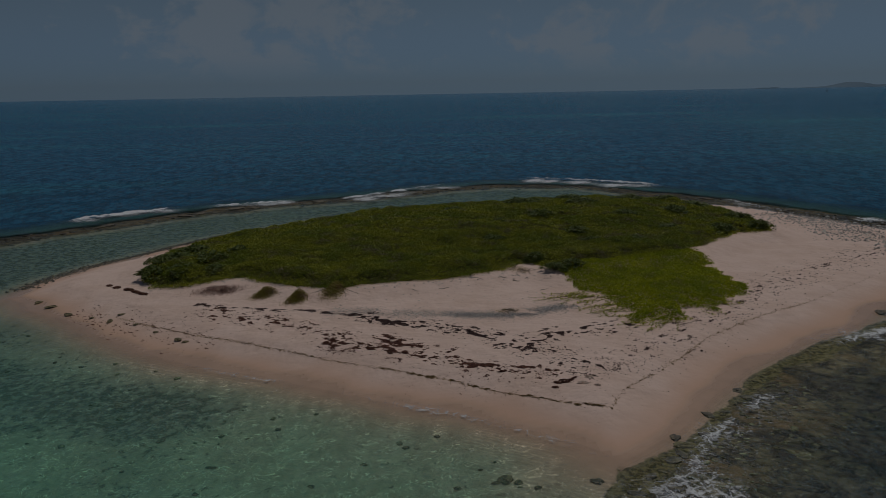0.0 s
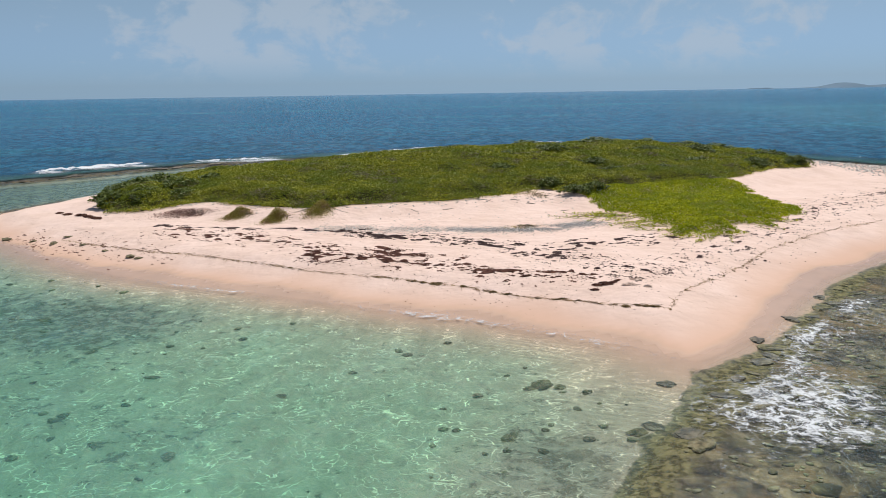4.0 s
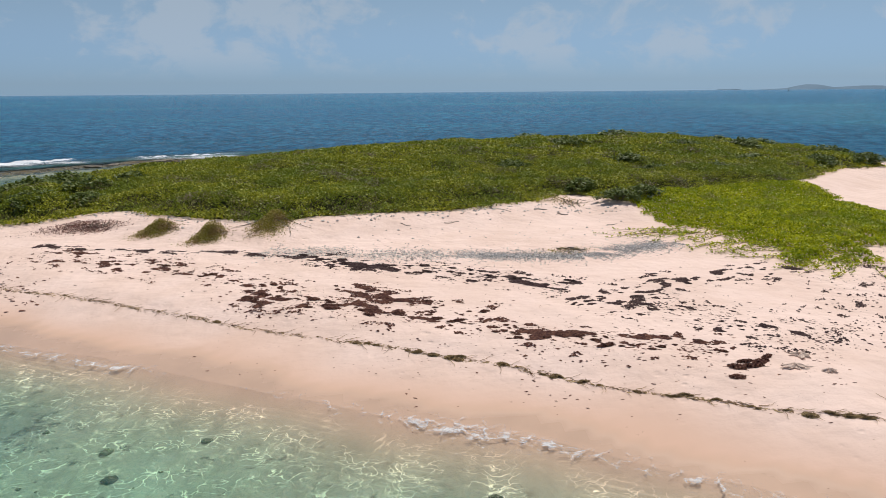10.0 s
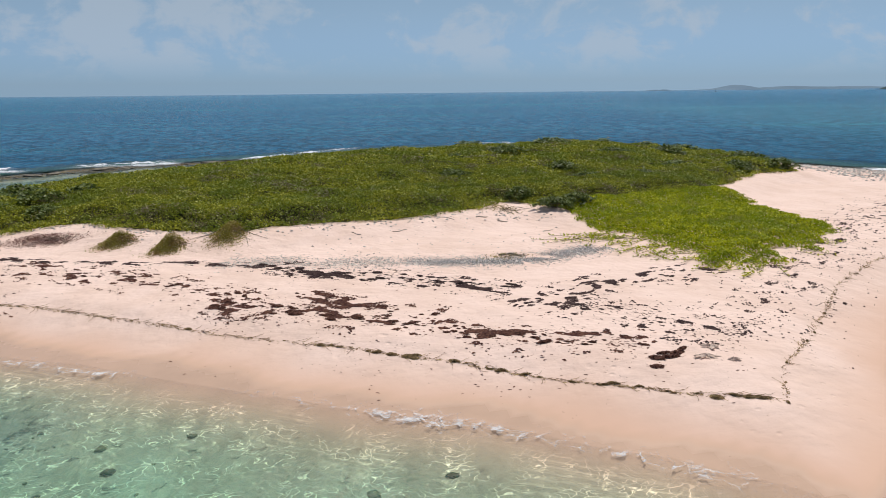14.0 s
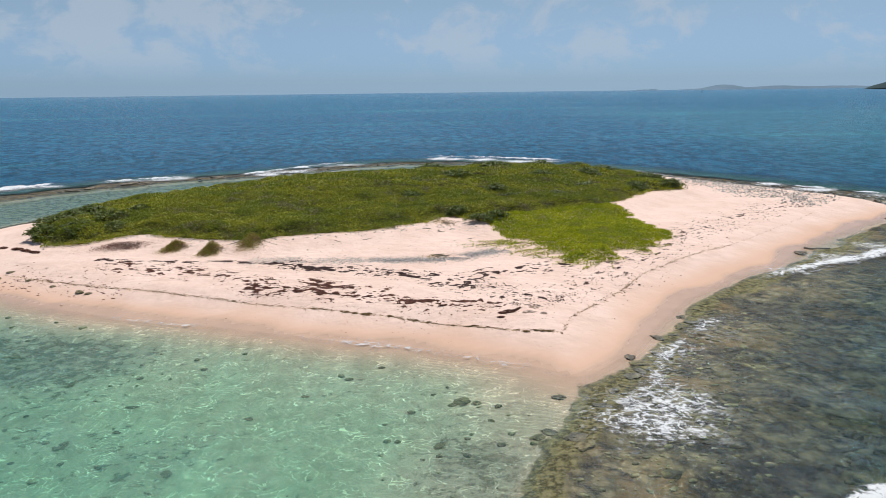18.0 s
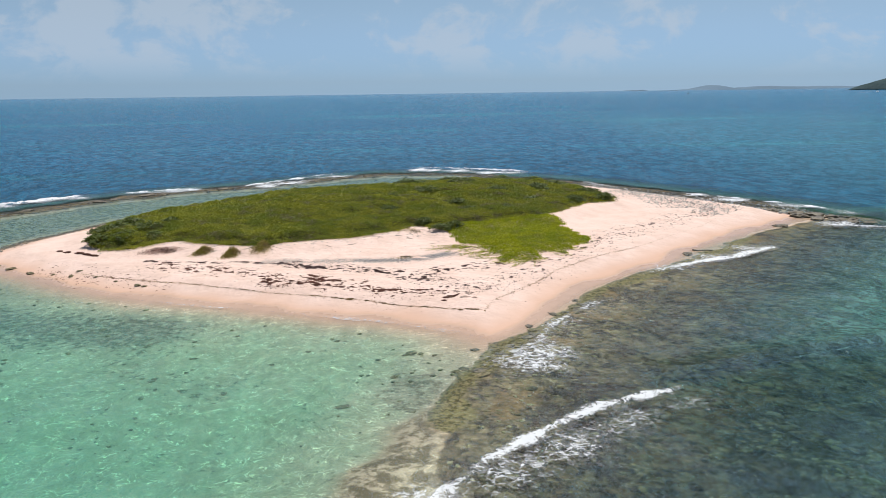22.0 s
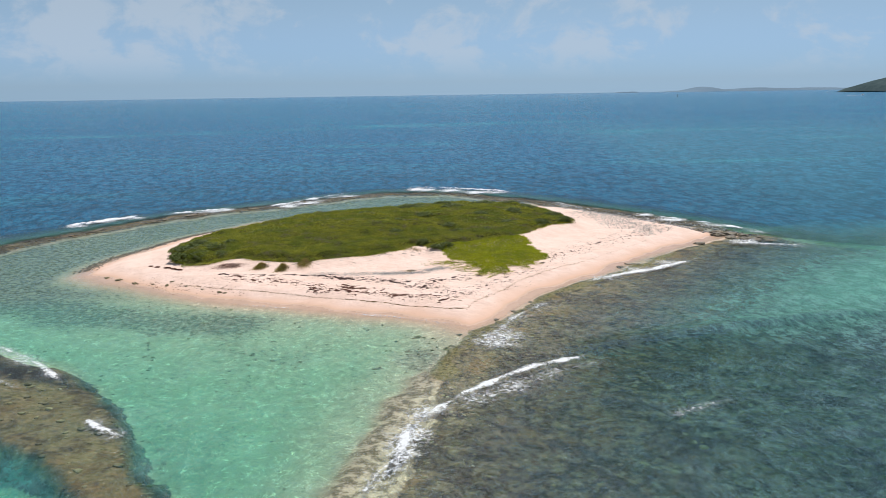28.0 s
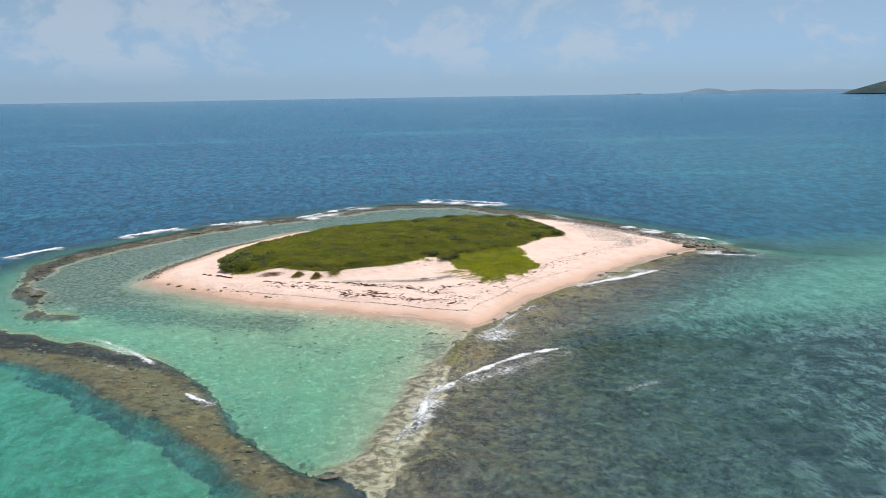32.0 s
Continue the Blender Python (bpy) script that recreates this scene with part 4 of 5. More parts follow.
def make_weed(seed, length, width, height, mat, label, group):
    r = np.random.default_rng(seed)
    root = thing("seaweed_clump", label, "seaweed", group)
    part("mass", flat_lump(r, length * 0.56, width * 0.50, height), mat, root)
    m = 210
    a, u = r.uniform(0, 6.283, m), np.sqrt(r.uniform(0.15, 1.25, m))
    flakes = np.column_stack([np.cos(a) * u * length * 0.5, np.sin(a) * u * width * 0.56, 0.012 + height * 0.9 * np.clip(1 - u ** 2, 0, 1) + r.uniform(0, 0.02, m)])
    fringe = new("fringe", leaf_mesh(r, flakes, 0.15, 1.4, mat, "fringe"))
    fringe.parent = root
    tagged(fringe, kind="stuff")
    for k in range(2):
        a = r.uniform(-0.5, 0.5) + (math.pi if k % 2 else 0)
        p = Vector((math.cos(a) * length * 0.35, math.sin(a) * width * 0.5, 0.012))
        line = [p]
        for i in range(4):
            a += r.normal(0, 0.35)
            line.append(line[-1] + Vector((math.cos(a), math.sin(a) * 0.6, 0)) * length * 0.12)
        bm = bmesh.new()
        tube(bm, line, 0.016, 0.008, 4)
        part("strand", bm, mat, root)
    return root


def along(line, t):
    """Place and heading at the share t of a broken line."""
    p = np.array(line, float)
    d = np.hypot(*np.diff(p, axis=0).T)
    s = np.concatenate([[0], np.cumsum(d)])
    v = np.clip(t, 0, 0.9999) * s[-1]
    i = int(np.searchsorted(s, v, "right") - 1)
    k = (v - s[i]) / d[i]
    q = p[i] * (1 - k) + p[i + 1] * k
    return q, math.degrees(math.atan2(p[i + 1, 1] - p[i, 1], p[i + 1, 0] - p[i, 0])), s[-1]


NEAR_LINE = [(-17.5, 28.0), (-14.1, 25.1), (-10.1, 22.1), (-5.4, 19.4), (-1.3, 16.95), (2.4, 14.85), (4.6, 13.35), (6.7, 12.1), (8.5, 11.3)]
TURN_LINE = [(8.5, 11.3), (9.3, 12.9), (10.9, 14.7), (12.8, 17.1), (15.0, 19.9), (17.9, 22.6), (21.8, 25.5), (28.0, 31.0), (34.0, 36.5)]
MID_LINE = [(-3.6, 20.1), (-2.2, 19.3), (-1.0, 18.8), (0.0, 18.1), (0.9, 17.4), (2.1, 16.9), (2.9, 16.2), (3.8, 15.9), (4.9, 15.3), (6.2, 15.0), (6.9, 14.4)]
UPPER_MID = [(-1.2, 20.4), (0.3, 19.0), (1.3, 18.3), (2.4, 17.6)]
LEFT_LINE = [(-11.5, 26.4), (-8.1, 24.4), (-6.7, 23.5), (-5.5, 22.7), (-3.8, 21.0), (-2.6, 20.0)]
HIGH_LINE = [(-2.9, 24.4), (-1.5, 23.4), (-0.5, 22.7), (0.6, 22.2), (1.8, 21.7), (2.8, 20.8), (3.9, 20.4), (4.8, 19.5)]
THIN_LINE = [(-12.0, 27.6), (-9.7, 26.6), (-8.4, 26.2), (-6.6, 25.6), (-4.6, 25.1), (-2.9, 24.4)]
FAR_LINE = [(4.5, 17.8), (5.4, 18.5), (6.3, 18.9), (7.5, 19.8), (8.9, 20.6), (11.8, 21.5)]
INNER_LINE = [(6.0, 18.0), (6.8, 17.2), (7.5, 16.4), (8.5, 15.7), (9.3, 14.8)]
SIDE_LINE = [(9.4, 14.6), (11.2, 17.3), (13.0, 19.4), (15.6, 22.2), (17.8, 24.6), (21.5, 29.0), (25.8, 33.0), (30.5, 37.0), (35.0, 40.0)]
GROUP_A, GROUP_B, GROUP_C = "brown seaweed heaps on the beach", "dark seaweed heaps on the upper beach", "olive seaweed rolls along the wrack line"
mat_dark_weed = simple("blackened_seaweed", (0.062, 0.037, 0.035), (0.105, 0.062, 0.055), 5.0, 0.85, 0.7, 0.15, 0.35)
brown = [make_weed(200 + k, 1.0, 0.46, 0.10, mat_weed, "heap of dried red-brown seaweed on pink sand", GROUP_A) for k in range(4)]
black = [make_weed(210 + k, 1.0, 0.44, 0.07, mat_dark_weed, "flat patch of blackened dry seaweed on pale sand", GROUP_B) for k in range(4)]
olive = [make_weed(220 + k, 1.0, 0.40, 0.16, mat_green_weed, "small olive-brown seaweed roll cast up by the tide", GROUP_C) for k in range(3)]
used = {}


def lay(kinds, x, y, turn, size, tall=1.0, single=True):
    """Lays one heap on the slope of the sand."""
    k = int(rng.integers(0, len(kinds)))
    g = 0.25
    sx, sy = (ground_z(x + g, y) - ground_z(x - g, y)) / (2 * g), (ground_z(x, y + g) - ground_z(x, y - g)) / (2 * g)
    n = Vector((-sx, -sy, 1)).normalized()
    m = Matrix.Translation((x, y, ground_z(x, y) + 0.004)) @ Vector((0, 0, 1)).rotation_difference(n).to_matrix().to_4x4() @ pose(0, 0, 0, 0, 0, turn)
    m = m @ Matrix.Diagonal((size, size * rng.uniform(0.7, 1.3), size * tall, 1))
    src = kinds[k]
    if not single:
        spare.setdefault(src.children[0].data.materials[0], []).append((src, m))
        return
    if src.name in used:
        src = copy_thing(src, Matrix.Identity(4))
    else:
        used[src.name] = 1
    src.matrix_basis = m


spare = {}


def lay_rest():
    """The smaller heaps past the counted ones, joined by colour."""
    for mat, items in spare.items():
        verts, faces, n = [], [], 0
        for src, m in items:
            for c in src.children[:2]:
                co = np.empty(len(c.data.vertices) * 3, np.float32)
                c.data.vertices.foreach_get("co", co)
                mm = np.array(m)
                verts.append(co.reshape(-1, 3) @ mm[:3, :3].T + mm[:3, 3])
                faces += [[v + n for v in p.vertices] for p in c.data.polygons]
                n += len(c.data.vertices)
        tagged(new("seaweed_patches", mesh_of("seaweed_patches", np.vstack(verts), faces, mat)), "many small dry seaweed patches strewn over the beach", "seaweed", kind="stuff")


def band(kinds, line, n, width, lo, hi, start=0.0, end=1.0, keep=0.3):
    """Heaps in loose rows along a line."""
    done = 0
    while done < n:
        q, a, _l = along(line, rng.uniform(start, end))
        off, row = rng.normal(0, width * 1.15), int(rng.integers(1, 4))
        big = rng.uniform(0.45, 1.0)
        for i in range(row):
            k = (i - row / 2) * (lo + hi) * 0.42 * big + rng.normal(0, 0.08)
            o = off + rng.normal(0, 0.11)
            c, s = math.cos(radians(a)), math.sin(radians(a))
            size = (lo + (hi - lo) * rng.uniform(0, 1) ** 1.8) * big * 0.68
            lay(kinds, q[0] + c * k - s * o, q[1] + s * k + c * o, a + rng.normal(0, 16), size, 1.0, size > keep * 0.68)
            done += 1


band(brown, MID_LINE, 120, 0.17, 0.12, 0.58, keep=0.27)
band(brown, UPPER_MID, 34, 0.13, 0.12, 0.5)
band(brown, LEFT_LINE, 60, 0.22, 0.10, 0.45, keep=0.24)
band(black, HIGH_LINE, 92, 0.19, 0.14, 0.64, keep=0.32)
band(black, THIN_LINE, 34, 0.10, 0.10, 0.36, keep=0.24)
band(black, FAR_LINE, 60, 0.28, 0.10, 0.46, keep=0.23)
band(black, INNER_LINE, 34, 0.26, 0.07, 0.26, keep=0.16)
band(black, SIDE_LINE, 90, 0.45, 0.08, 0.30, keep=0.18)
for x, y, s, turn in ((6.75, 13.65, 0.42, -35), (7.05, 13.65, 0.5, 0), (7.3, 13.85, 0.45, 30), (6.6, 13.25, 0.34, -20), (7.5, 14.05, 0.36, 40), (7.0, 13.9, 0.4, 10)):
    lay(brown, x, y, turn, s * 0.8, 1.0)
for k in range(40):
    t = rng.uniform(0, 1)
    q, a, _l = along(NEAR_LINE, 0.30 + 0.42 * t if k < 13 else 0.70 + 0.30 * t)
    lay(olive, q[0], q[1] + rng.normal(0, 0.05), a + rng.normal(0, 12), rng.uniform(0.08, 0.20 if k < 13 else 0.27), 1.0)
for k in range(14):
    q, a, _l = along(TURN_LINE, 0.42 * k / 14)
    lay(olive, q[0], q[1] + rng.normal(0, 0.06), a + rng.normal(0, 12), rng.uniform(0.07, 0.15))
for x, y, s, turn in ((-17.3, 31.7, 0.9, -38), (-16.6, 31.0, 0.8, -40), (-16.0, 30.5, 0.7, -30), (-18.4, 32.7, 0.6, -40), (-19.1, 33.3, 0.5, -40)):
    lay(brown, x, y, turn, s, 0.8)

lay_rest()


def bits(name, label, category, pts, sizes, mat, squash=0.45, stretch=1.0, turn=None, sink=0.2, round_=False):
    """Many small angular pieces lying on the ground, as one object."""
    n = len(pts)
    z = land(pts[:, 0], pts[:, 1])
    a = rng.uniform(0, 6.28, n) if turn is None else turn
    shape = np.array([(1, 0, 0), (0.2, 1, 0.1), (-1, 0.15, 0), (-0.15, -1, 0.05), (0.1, 0.05, 1), (0, 0, -0.6)])
    tri = np.array([(0, 1, 4), (1, 2, 4), (2, 3, 4), (3, 0, 4), (1, 0, 5), (2, 1, 5), (3, 2, 5), (0, 3, 5)])
    if round_:
        lump = bmesh.new()
        bmesh.ops.create_icosphere(lump, subdivisions=1, radius=1.0)
        shape, tri = np.array([q.co[:] for q in lump.verts]), np.array([[q.index for q in f.verts] for f in lump.faces])
        lump.free()
    m = len(shape)
    v = shape[None] * rng.uniform(0.7, 1.25, (n, m, 1)) * sizes[:, None, None] * 0.5
    v[:, :, 0] *= stretch
    v[:, :, 2] *= squash
    ca, sa = np.cos(a)[:, None], np.sin(a)[:, None]
    x, y = v[:, :, 0] * ca - v[:, :, 1] * sa, v[:, :, 0] * sa + v[:, :, 1] * ca
    verts = np.stack([x + pts[:, :1], y + pts[:, 1:2], v[:, :, 2] + (z + sizes * squash * (0.5 - sink) * 0.5)[:, None]], -1).reshape(-1, 3)
    faces = (tri[None] + (np.arange(n) * m)[:, None, None]).reshape(-1, 3)
    return tagged(new(name, mesh_of(name, verts, faces, mat, round_)), label, category, kind="stuff")


def strewn(line, n, width, start=0.0, end=1.0, clumps=0.35):
    """n places scattered along a line, bunched by a noise."""
    p = np.array(line, float)
    seg = np.diff(p, axis=0)
    d = np.hypot(*seg.T)
    s = np.concatenate([[0], np.cumsum(d)])
    v = rng.uniform(start, end, n * 12) * s[-1] * 0.9999
    i = np.searchsorted(s, v, "right") - 1
    q = p[i] + seg[i] * ((v - s[i]) / d[i])[:, None]
    a = np.arctan2(seg[i, 1], seg[i, 0])
    off = rng.normal(0, width, len(v))
    q = q + np.column_stack([-np.sin(a) * off, np.cos(a) * off])
    ok = np.flatnonzero(rough(q[:, 0], q[:, 1], 0.7, 2, 55) > clumps - rng.uniform(0, 0.9, len(v)))[:n]
    return q[ok], a[ok] + rng.normal(0, 0.5, len(ok))


def litter(line, n, width, lo, hi, mat, label, **k):
    p, t = strewn(line, n, width, **k)
    bits("seaweed_scraps", label, "seaweed", p, lo + (hi - lo) * rng.uniform(0, 1, len(p)) ** 2.5, mat, 0.3, 2.2, t)


def drifts(line, n, width, gather, mat, label, lo=0.02, hi=0.062):
    """Ragged drifts of seaweed: overlapping scraps that gather into streaks along a line."""
    p, t = strewn(line, n * 4, width, clumps=-2.0)
    f = streak(p[:, 0], p[:, 1], slant_of(line))
    ok = np.flatnonzero(f > gather + rng.normal(0, 0.06, len(f)))[:n]
    p, t, f = p[ok], t[ok], f[ok]
    bits("seaweed_scraps", label, "seaweed", p, (lo + (hi - lo) * rng.uniform(0, 1, len(p)) ** 2) * (0.8 + 0.5 * np.clip(f, 0, 1)), mat, 0.75, 1.7, t)


def wrack(line, label, strands, start, end, reach=0.05):
    """A thin tide line: torn stalks laid end to end, crossing one another."""
    bm = bmesh.new()
    for k in range(strands):
        t = rng.uniform(start, end)
        n = int(rng.integers(3, 10))
        off, pts = rng.normal(0, reach), []
        for i in range(n):
            if i == 0:
                q, a, _l = along(line, t)
                x, y, a = q[0] - math.sin(radians(a)) * off, q[1] + math.cos(radians(a)) * off, radians(a) + rng.normal(0, 0.20)
            a += rng.normal(0, 0.24)
            x, y = x + math.cos(a) * 0.045, y + math.sin(a) * 0.045
            pts.append(Vector((x, y, ground_z(x, y) + 0.012 + rng.uniform(0, 0.016))))
        tube(bm, pts, rng.uniform(0.004, 0.008), 0.003, 4)
    me = bpy.data.meshes.new("wrack_line")
    bm.to_mesh(me)
    bm.free()
    me.materials.append(mat_green_weed)
    tagged(new("wrack_line", me), label, "seaweed", kind="stuff")


BROWN, DARK = "ragged drifts of dried red-brown seaweed on pink sand", "ragged drifts of blackened seaweed on pale sand"
drifts(MID_LINE, 11000, 0.36, 0.39, mat_weed, BROWN)
drifts(UPPER_MID, 3000, 0.28, 0.35, mat_weed, BROWN)
drifts(LEFT_LINE, 6500, 0.50, 0.4, mat_weed, BROWN)
drifts(HIGH_LINE, 10000, 0.32, 0.25, mat_dark_weed, DARK)
drifts(THIN_LINE, 3000, 0.13, 0.13, mat_dark_weed, DARK)
drifts(FAR_LINE, 8500, 0.44, 0.39, mat_dark_weed, DARK)
drifts(INNER_LINE, 4200, 0.55, 0.49, mat_dark_weed, DARK)
drifts(SIDE_LINE, 10000, 0.80, 0.49, mat_dark_weed, "drifts of dark seaweed along the side beach", 0.02, 0.065)
litter(MID_LINE, 700, 0.5, 0.015, 0.07, mat_weed, "scattered scraps of dry brown seaweed on the sand")
litter(LEFT_LINE, 500, 0.6, 0.015, 0.07, mat_weed, "scattered scraps of dry brown seaweed on the sand")
litter(HIGH_LINE, 600, 0.45, 0.015, 0.07, mat_dark_weed, "scattered scraps of blackened seaweed on pale sand")
litter(INNER_LINE, 500, 0.7, 0.015, 0.07, mat_dark_weed, "scattered scraps of blackened seaweed on pale sand")
litter(SIDE_LINE, 1000, 0.9, 0.02, 0.09, mat_dark_weed, "scattered dark seaweed scraps along the side beach")
litter(NEAR_LINE, 1300, 0.035, 0.015, 0.06, mat_green_weed, "thin line of olive seaweed scraps at the tide mark", clumps=0.2)
litter(TURN_LINE, 800, 0.04, 0.015, 0.06, mat_green_weed, "thin line of olive seaweed scraps at the tide mark", clumps=0.2)
wrack(NEAR_LINE, "thin tangled line of olive-brown seaweed stalks at the tide mark", 420, 0.12, 0.99, 0.028)
wrack(TURN_LINE, "thin tangled line of olive-brown seaweed stalks at the tide mark", 200, 0.0, 0.6, 0.025)
litter([(-3.0, 19.5), (3.0, 15.8), (9.0, 14.0)], 700, 1.5, 0.015, 0.055, mat_weed, "tiny brown seaweed scraps strewn over the beach")
litter([(-20.0, 29.5), (-15.0, 25.2), (-9.0, 21.6)], 420, 0.8, 0.03, 0.13, mat_weed, "brown scraps on the low beach")

# shingle and bleached coral
SHINGLE = [(-4.0, 25.2), (-1.6, 24.4), (1.7, 23.9), (4.5, 23.4), (5.9, 23.3), (7.7, 24.2), (9.3, 25.2)]
p, t = strewn(SHINGLE, 2600, 0.30, 0.45, 1.0, clumps=0.1)
bits("shingle", "band of grey and white coral shingle on the sand", "shingle", p, rng.uniform(0.02, 0.07, len(p)), mat_grey_rock, 0.6)
p, t = strewn(SHINGLE, 3600, 0.5, clumps=0.1)
bits("shingle", "white coral fragments among grey shingle", "shingle", p, rng.uniform(0.02, 0.08, len(p)), mat_pale_rock, 0.6)
p, t = strewn(SHINGLE, 3200, 0.24, 0.5, 1.0, clumps=0.2)
bits("shingle", "small dark stones among the coral shingle", "shingle", p, rng.uniform(0.015, 0.05, len(p)), mat_dark_stone, 0.6)
p, t = strewn(SHINGLE, 4200, 0.42, 0.1, 1.0, clumps=0.1)
bits("shingle", "fine white coral gravel on the upper beach", "shingle", p, rng.uniform(0.015, 0.045, len(p)), mat_pale_rock, 0.6)
RIM = [(47.0, 41.5), (44.0, 47.0), (41.0, 53.5), (38.0, 60.0), (34.5, 66.0), (29.0, 71.0), (20.0, 73.5)]
p, t = strewn(RIM, 2600, 1.5, clumps=0.0)
bits("rubble", "grey broken reef rubble along the far shore", "rubble", p, 0.08 + 0.35 * rng.uniform(0, 1, len(p)) ** 3, mat_grey_rock, 0.6)
p, t = strewn([(34.5, 59.0), (35.2, 53.0), (35.8, 48.0), (35.4, 42.5), (37.5, 40.0)], 2200, 1.9, clumps=0.0)
bits("rubble", "bleached white coral rubble on the sandy spit", "rubble", p, 0.06 + 0.22 * rng.uniform(0, 1, len(p)) ** 2, mat_pale_rock, 0.6)
p, t = strewn([(-26.0, 35.5), (-25.6, 40.5), (-23.2, 46.5), (-20.0, 53.0), (-14.5, 60.5)], 1300, 0.55, clumps=0.0)
bits("rubble", "dark stony rim of the sheltered shore", "rubble", p, 0.08 + 0.30 * rng.uniform(0, 1, len(p)) ** 2, mat_rock, 0.5)
p, t = strewn([(-15.8, 31.0), (-10.0, 31.6), (-8.0, 29.8), (-3.7, 27.9), (-0.5, 29.0), (2.8, 30.0), (6.0, 31.3), (9.0, 30.9)], 420, 0.28, clumps=0.0)
bits("coral_bits", "white coral pieces lying under the edge of the scrub", "coral", p, 0.04 + 0.12 * rng.uniform(0, 1, len(p)) ** 2, mat_pale_rock, 0.6)
p = scatter(rng, [(-2.0, 26.0), (3.0, 25.0), (9.0, 26.0), (9.0, 30.5), (5.5, 31.0), (-0.5, 28.8)], 260)
bits("coral_bits", "small white coral pieces strewn on the sand bank", "coral", p, 0.03 + 0.09 * rng.uniform(0, 1, len(p)) ** 2, mat_pale_rock, 0.6)


# broken reef stones that roughen the reef flats
def on_reef(p):
    z, k = relief(p[:, 0], p[:, 1])
    return p[(k["reef"] > 0.6) & (z < 0.0)]


p, t = strewn([(-3.5, -20.0), (0.5, -13.5), (4.0, -7.0), (7.2, 0.5), (9.6, 6.5), (12.6, 11.4), (16.5, 16.2)], 1500, 1.5, clumps=-0.1)
q = on_reef(p + (1.2, -0.9))
bits("reef_stones", "dark wet broken stones on the reef flat beside the beach", "reef", q, 0.06 + 0.20 * rng.uniform(0, 1, len(q)) ** 3, mat_weedy_stone, 0.24, 1.5, round_=True)
p, t = strewn([(-34.0, 11.0), (-27.0, 5.0), (-20.0, -1.5), (-16.0, -8.0), (-12.0, -15.0), (-8.0, -21.0)], 260, 1.6, clumps=-0.1)
bits("reef_stones", "brown broken stones and coral heads on the outer reef", "reef", p, 0.10 + 0.4 * rng.uniform(0, 1, len(p)) ** 3, mat_weedy_stone, 0.3, 1.3, round_=True)
p, t = strewn(RING, 700, 1.0, clumps=-0.1)
bits("reef_stones", "dark broken stones along the reef rim", "reef", p, 0.12 + 0.4 * rng.uniform(0, 1, len(p)) ** 3, mat_rock, 0.35, 1.4, round_=True)
p = scatter(rng, [(1.5, -19.0), (4.0, -9.0), (8.0, 0.5), (14.0, 9.0), (22.0, 15.0), (34.0, 20.0), (40.0, 8.0), (32.0, -12.0), (18.0, -22.0)], 9000)
p = on_reef(p[rough(p[:, 0], p[:, 1], 3.0, 3, 58) > rng.uniform(-0.5, 0.6, len(p))])
bits("coral_heads", "low brown and olive coral heads on the shallow reef flat", "coral", p, 0.15 + 0.65 * rng.uniform(0, 1, len(p)) ** 2.5, mat_head_coral, 0.28, 1.2, None, 0.9, True)
p = scatter(rng, [(-22.0, 27.0), (-14.0, 20.5), (-6.0, 15.0), (2.0, 10.5), (6.5, 5.5), (2.5, -4.0), (-2.0, -12.0), (-5.0, -18.0), (-13.0, -6.0), (-20.0, 6.0), (-28.0, 14.0), (-30.0, 24.0)], 4200)
keep_p = rough(p[:, 0], p[:, 1], 4.0, 3, 57) > rng.uniform(-0.3, 0.6, len(p))
bits("lagoon_stones", "small weedy stones on the sandy lagoon floor", "stone", p[keep_p], 0.05 + 0.27 * rng.uniform(0, 1, keep_p.sum()) ** 3.2 * step(p[keep_p][:, 1], -8, 6), mat_weedy_stone, 0.34, 1.2, round_=True)


# ---- rocks, driftwood, sand heaps ----
def rock(x, y, size, flat=0.5, mat=mat_rock, label="wet brown reef rock in clear shallow water", z=None, seed=1, stretch=1.0, name="rock"):
    bm = bmesh.new()
    bmesh.ops.create_icosphere(bm, subdivisions=3, radius=0.5)
    off = Vector((seed * 3.7, seed * 1.9, seed * 0.7))
    for v in bm.verts:
        d = 1 + 0.5 * noise.noise(v.co * 2.2 + off) + 0.26 * noise.noise(v.co * 5.5 + off) + 0.12 * noise.noise(v.co * 13 + off)
        v.co = Vector((v.co.x * d * size * stretch, v.co.y * d * size, v.co.z * d * size * flat))
    me = bpy.data.meshes.new(name)
    bm.to_mesh(me)
    bm.free()
    me.materials.append(mat)
    ob = new(name, me)
    ob.location = (x, y, (ground_z(x, y) if z is None else z) + size * flat * 0.16)
    ob.rotation_euler = (0, 0, seed * 1.3)
    return tagged(ob, label, "rock")


for k, (x, y, s, st) in enumerate(((4.0, 6.9, 0.60, 1.3), (7.0, 6.3, 0.42, 1.1), (4.4, 6.6, 0.36, 1.1), (-0.9, 8.7, 0.25, 1.3), (3.7, 6.75, 0.3, 1.5),
                                   (4.6, 5.2, 0.24, 1.2), (-6.4, 8.9, 0.26, 2.0), (2.9, 3.9, 0.36, 1.6), (-2.6, 7.3, 0.26, 1.4), (5.6, 3.6, 0.4, 1.3),
                                   (-4.5, 4.0, 0.35, 1.5), (0.6, 1.2, 0.5, 1.5), (-9.0, 11.5, 0.4, 1.6), (-12.0, 15.0, 0.5, 1.4))):
    rock(x, y, s * 0.85, 0.24, mat_rock if k == 1 else mat_algae, seed=k + 1, stretch=st, label="algae-covered brown rock under shallow lagoon water")
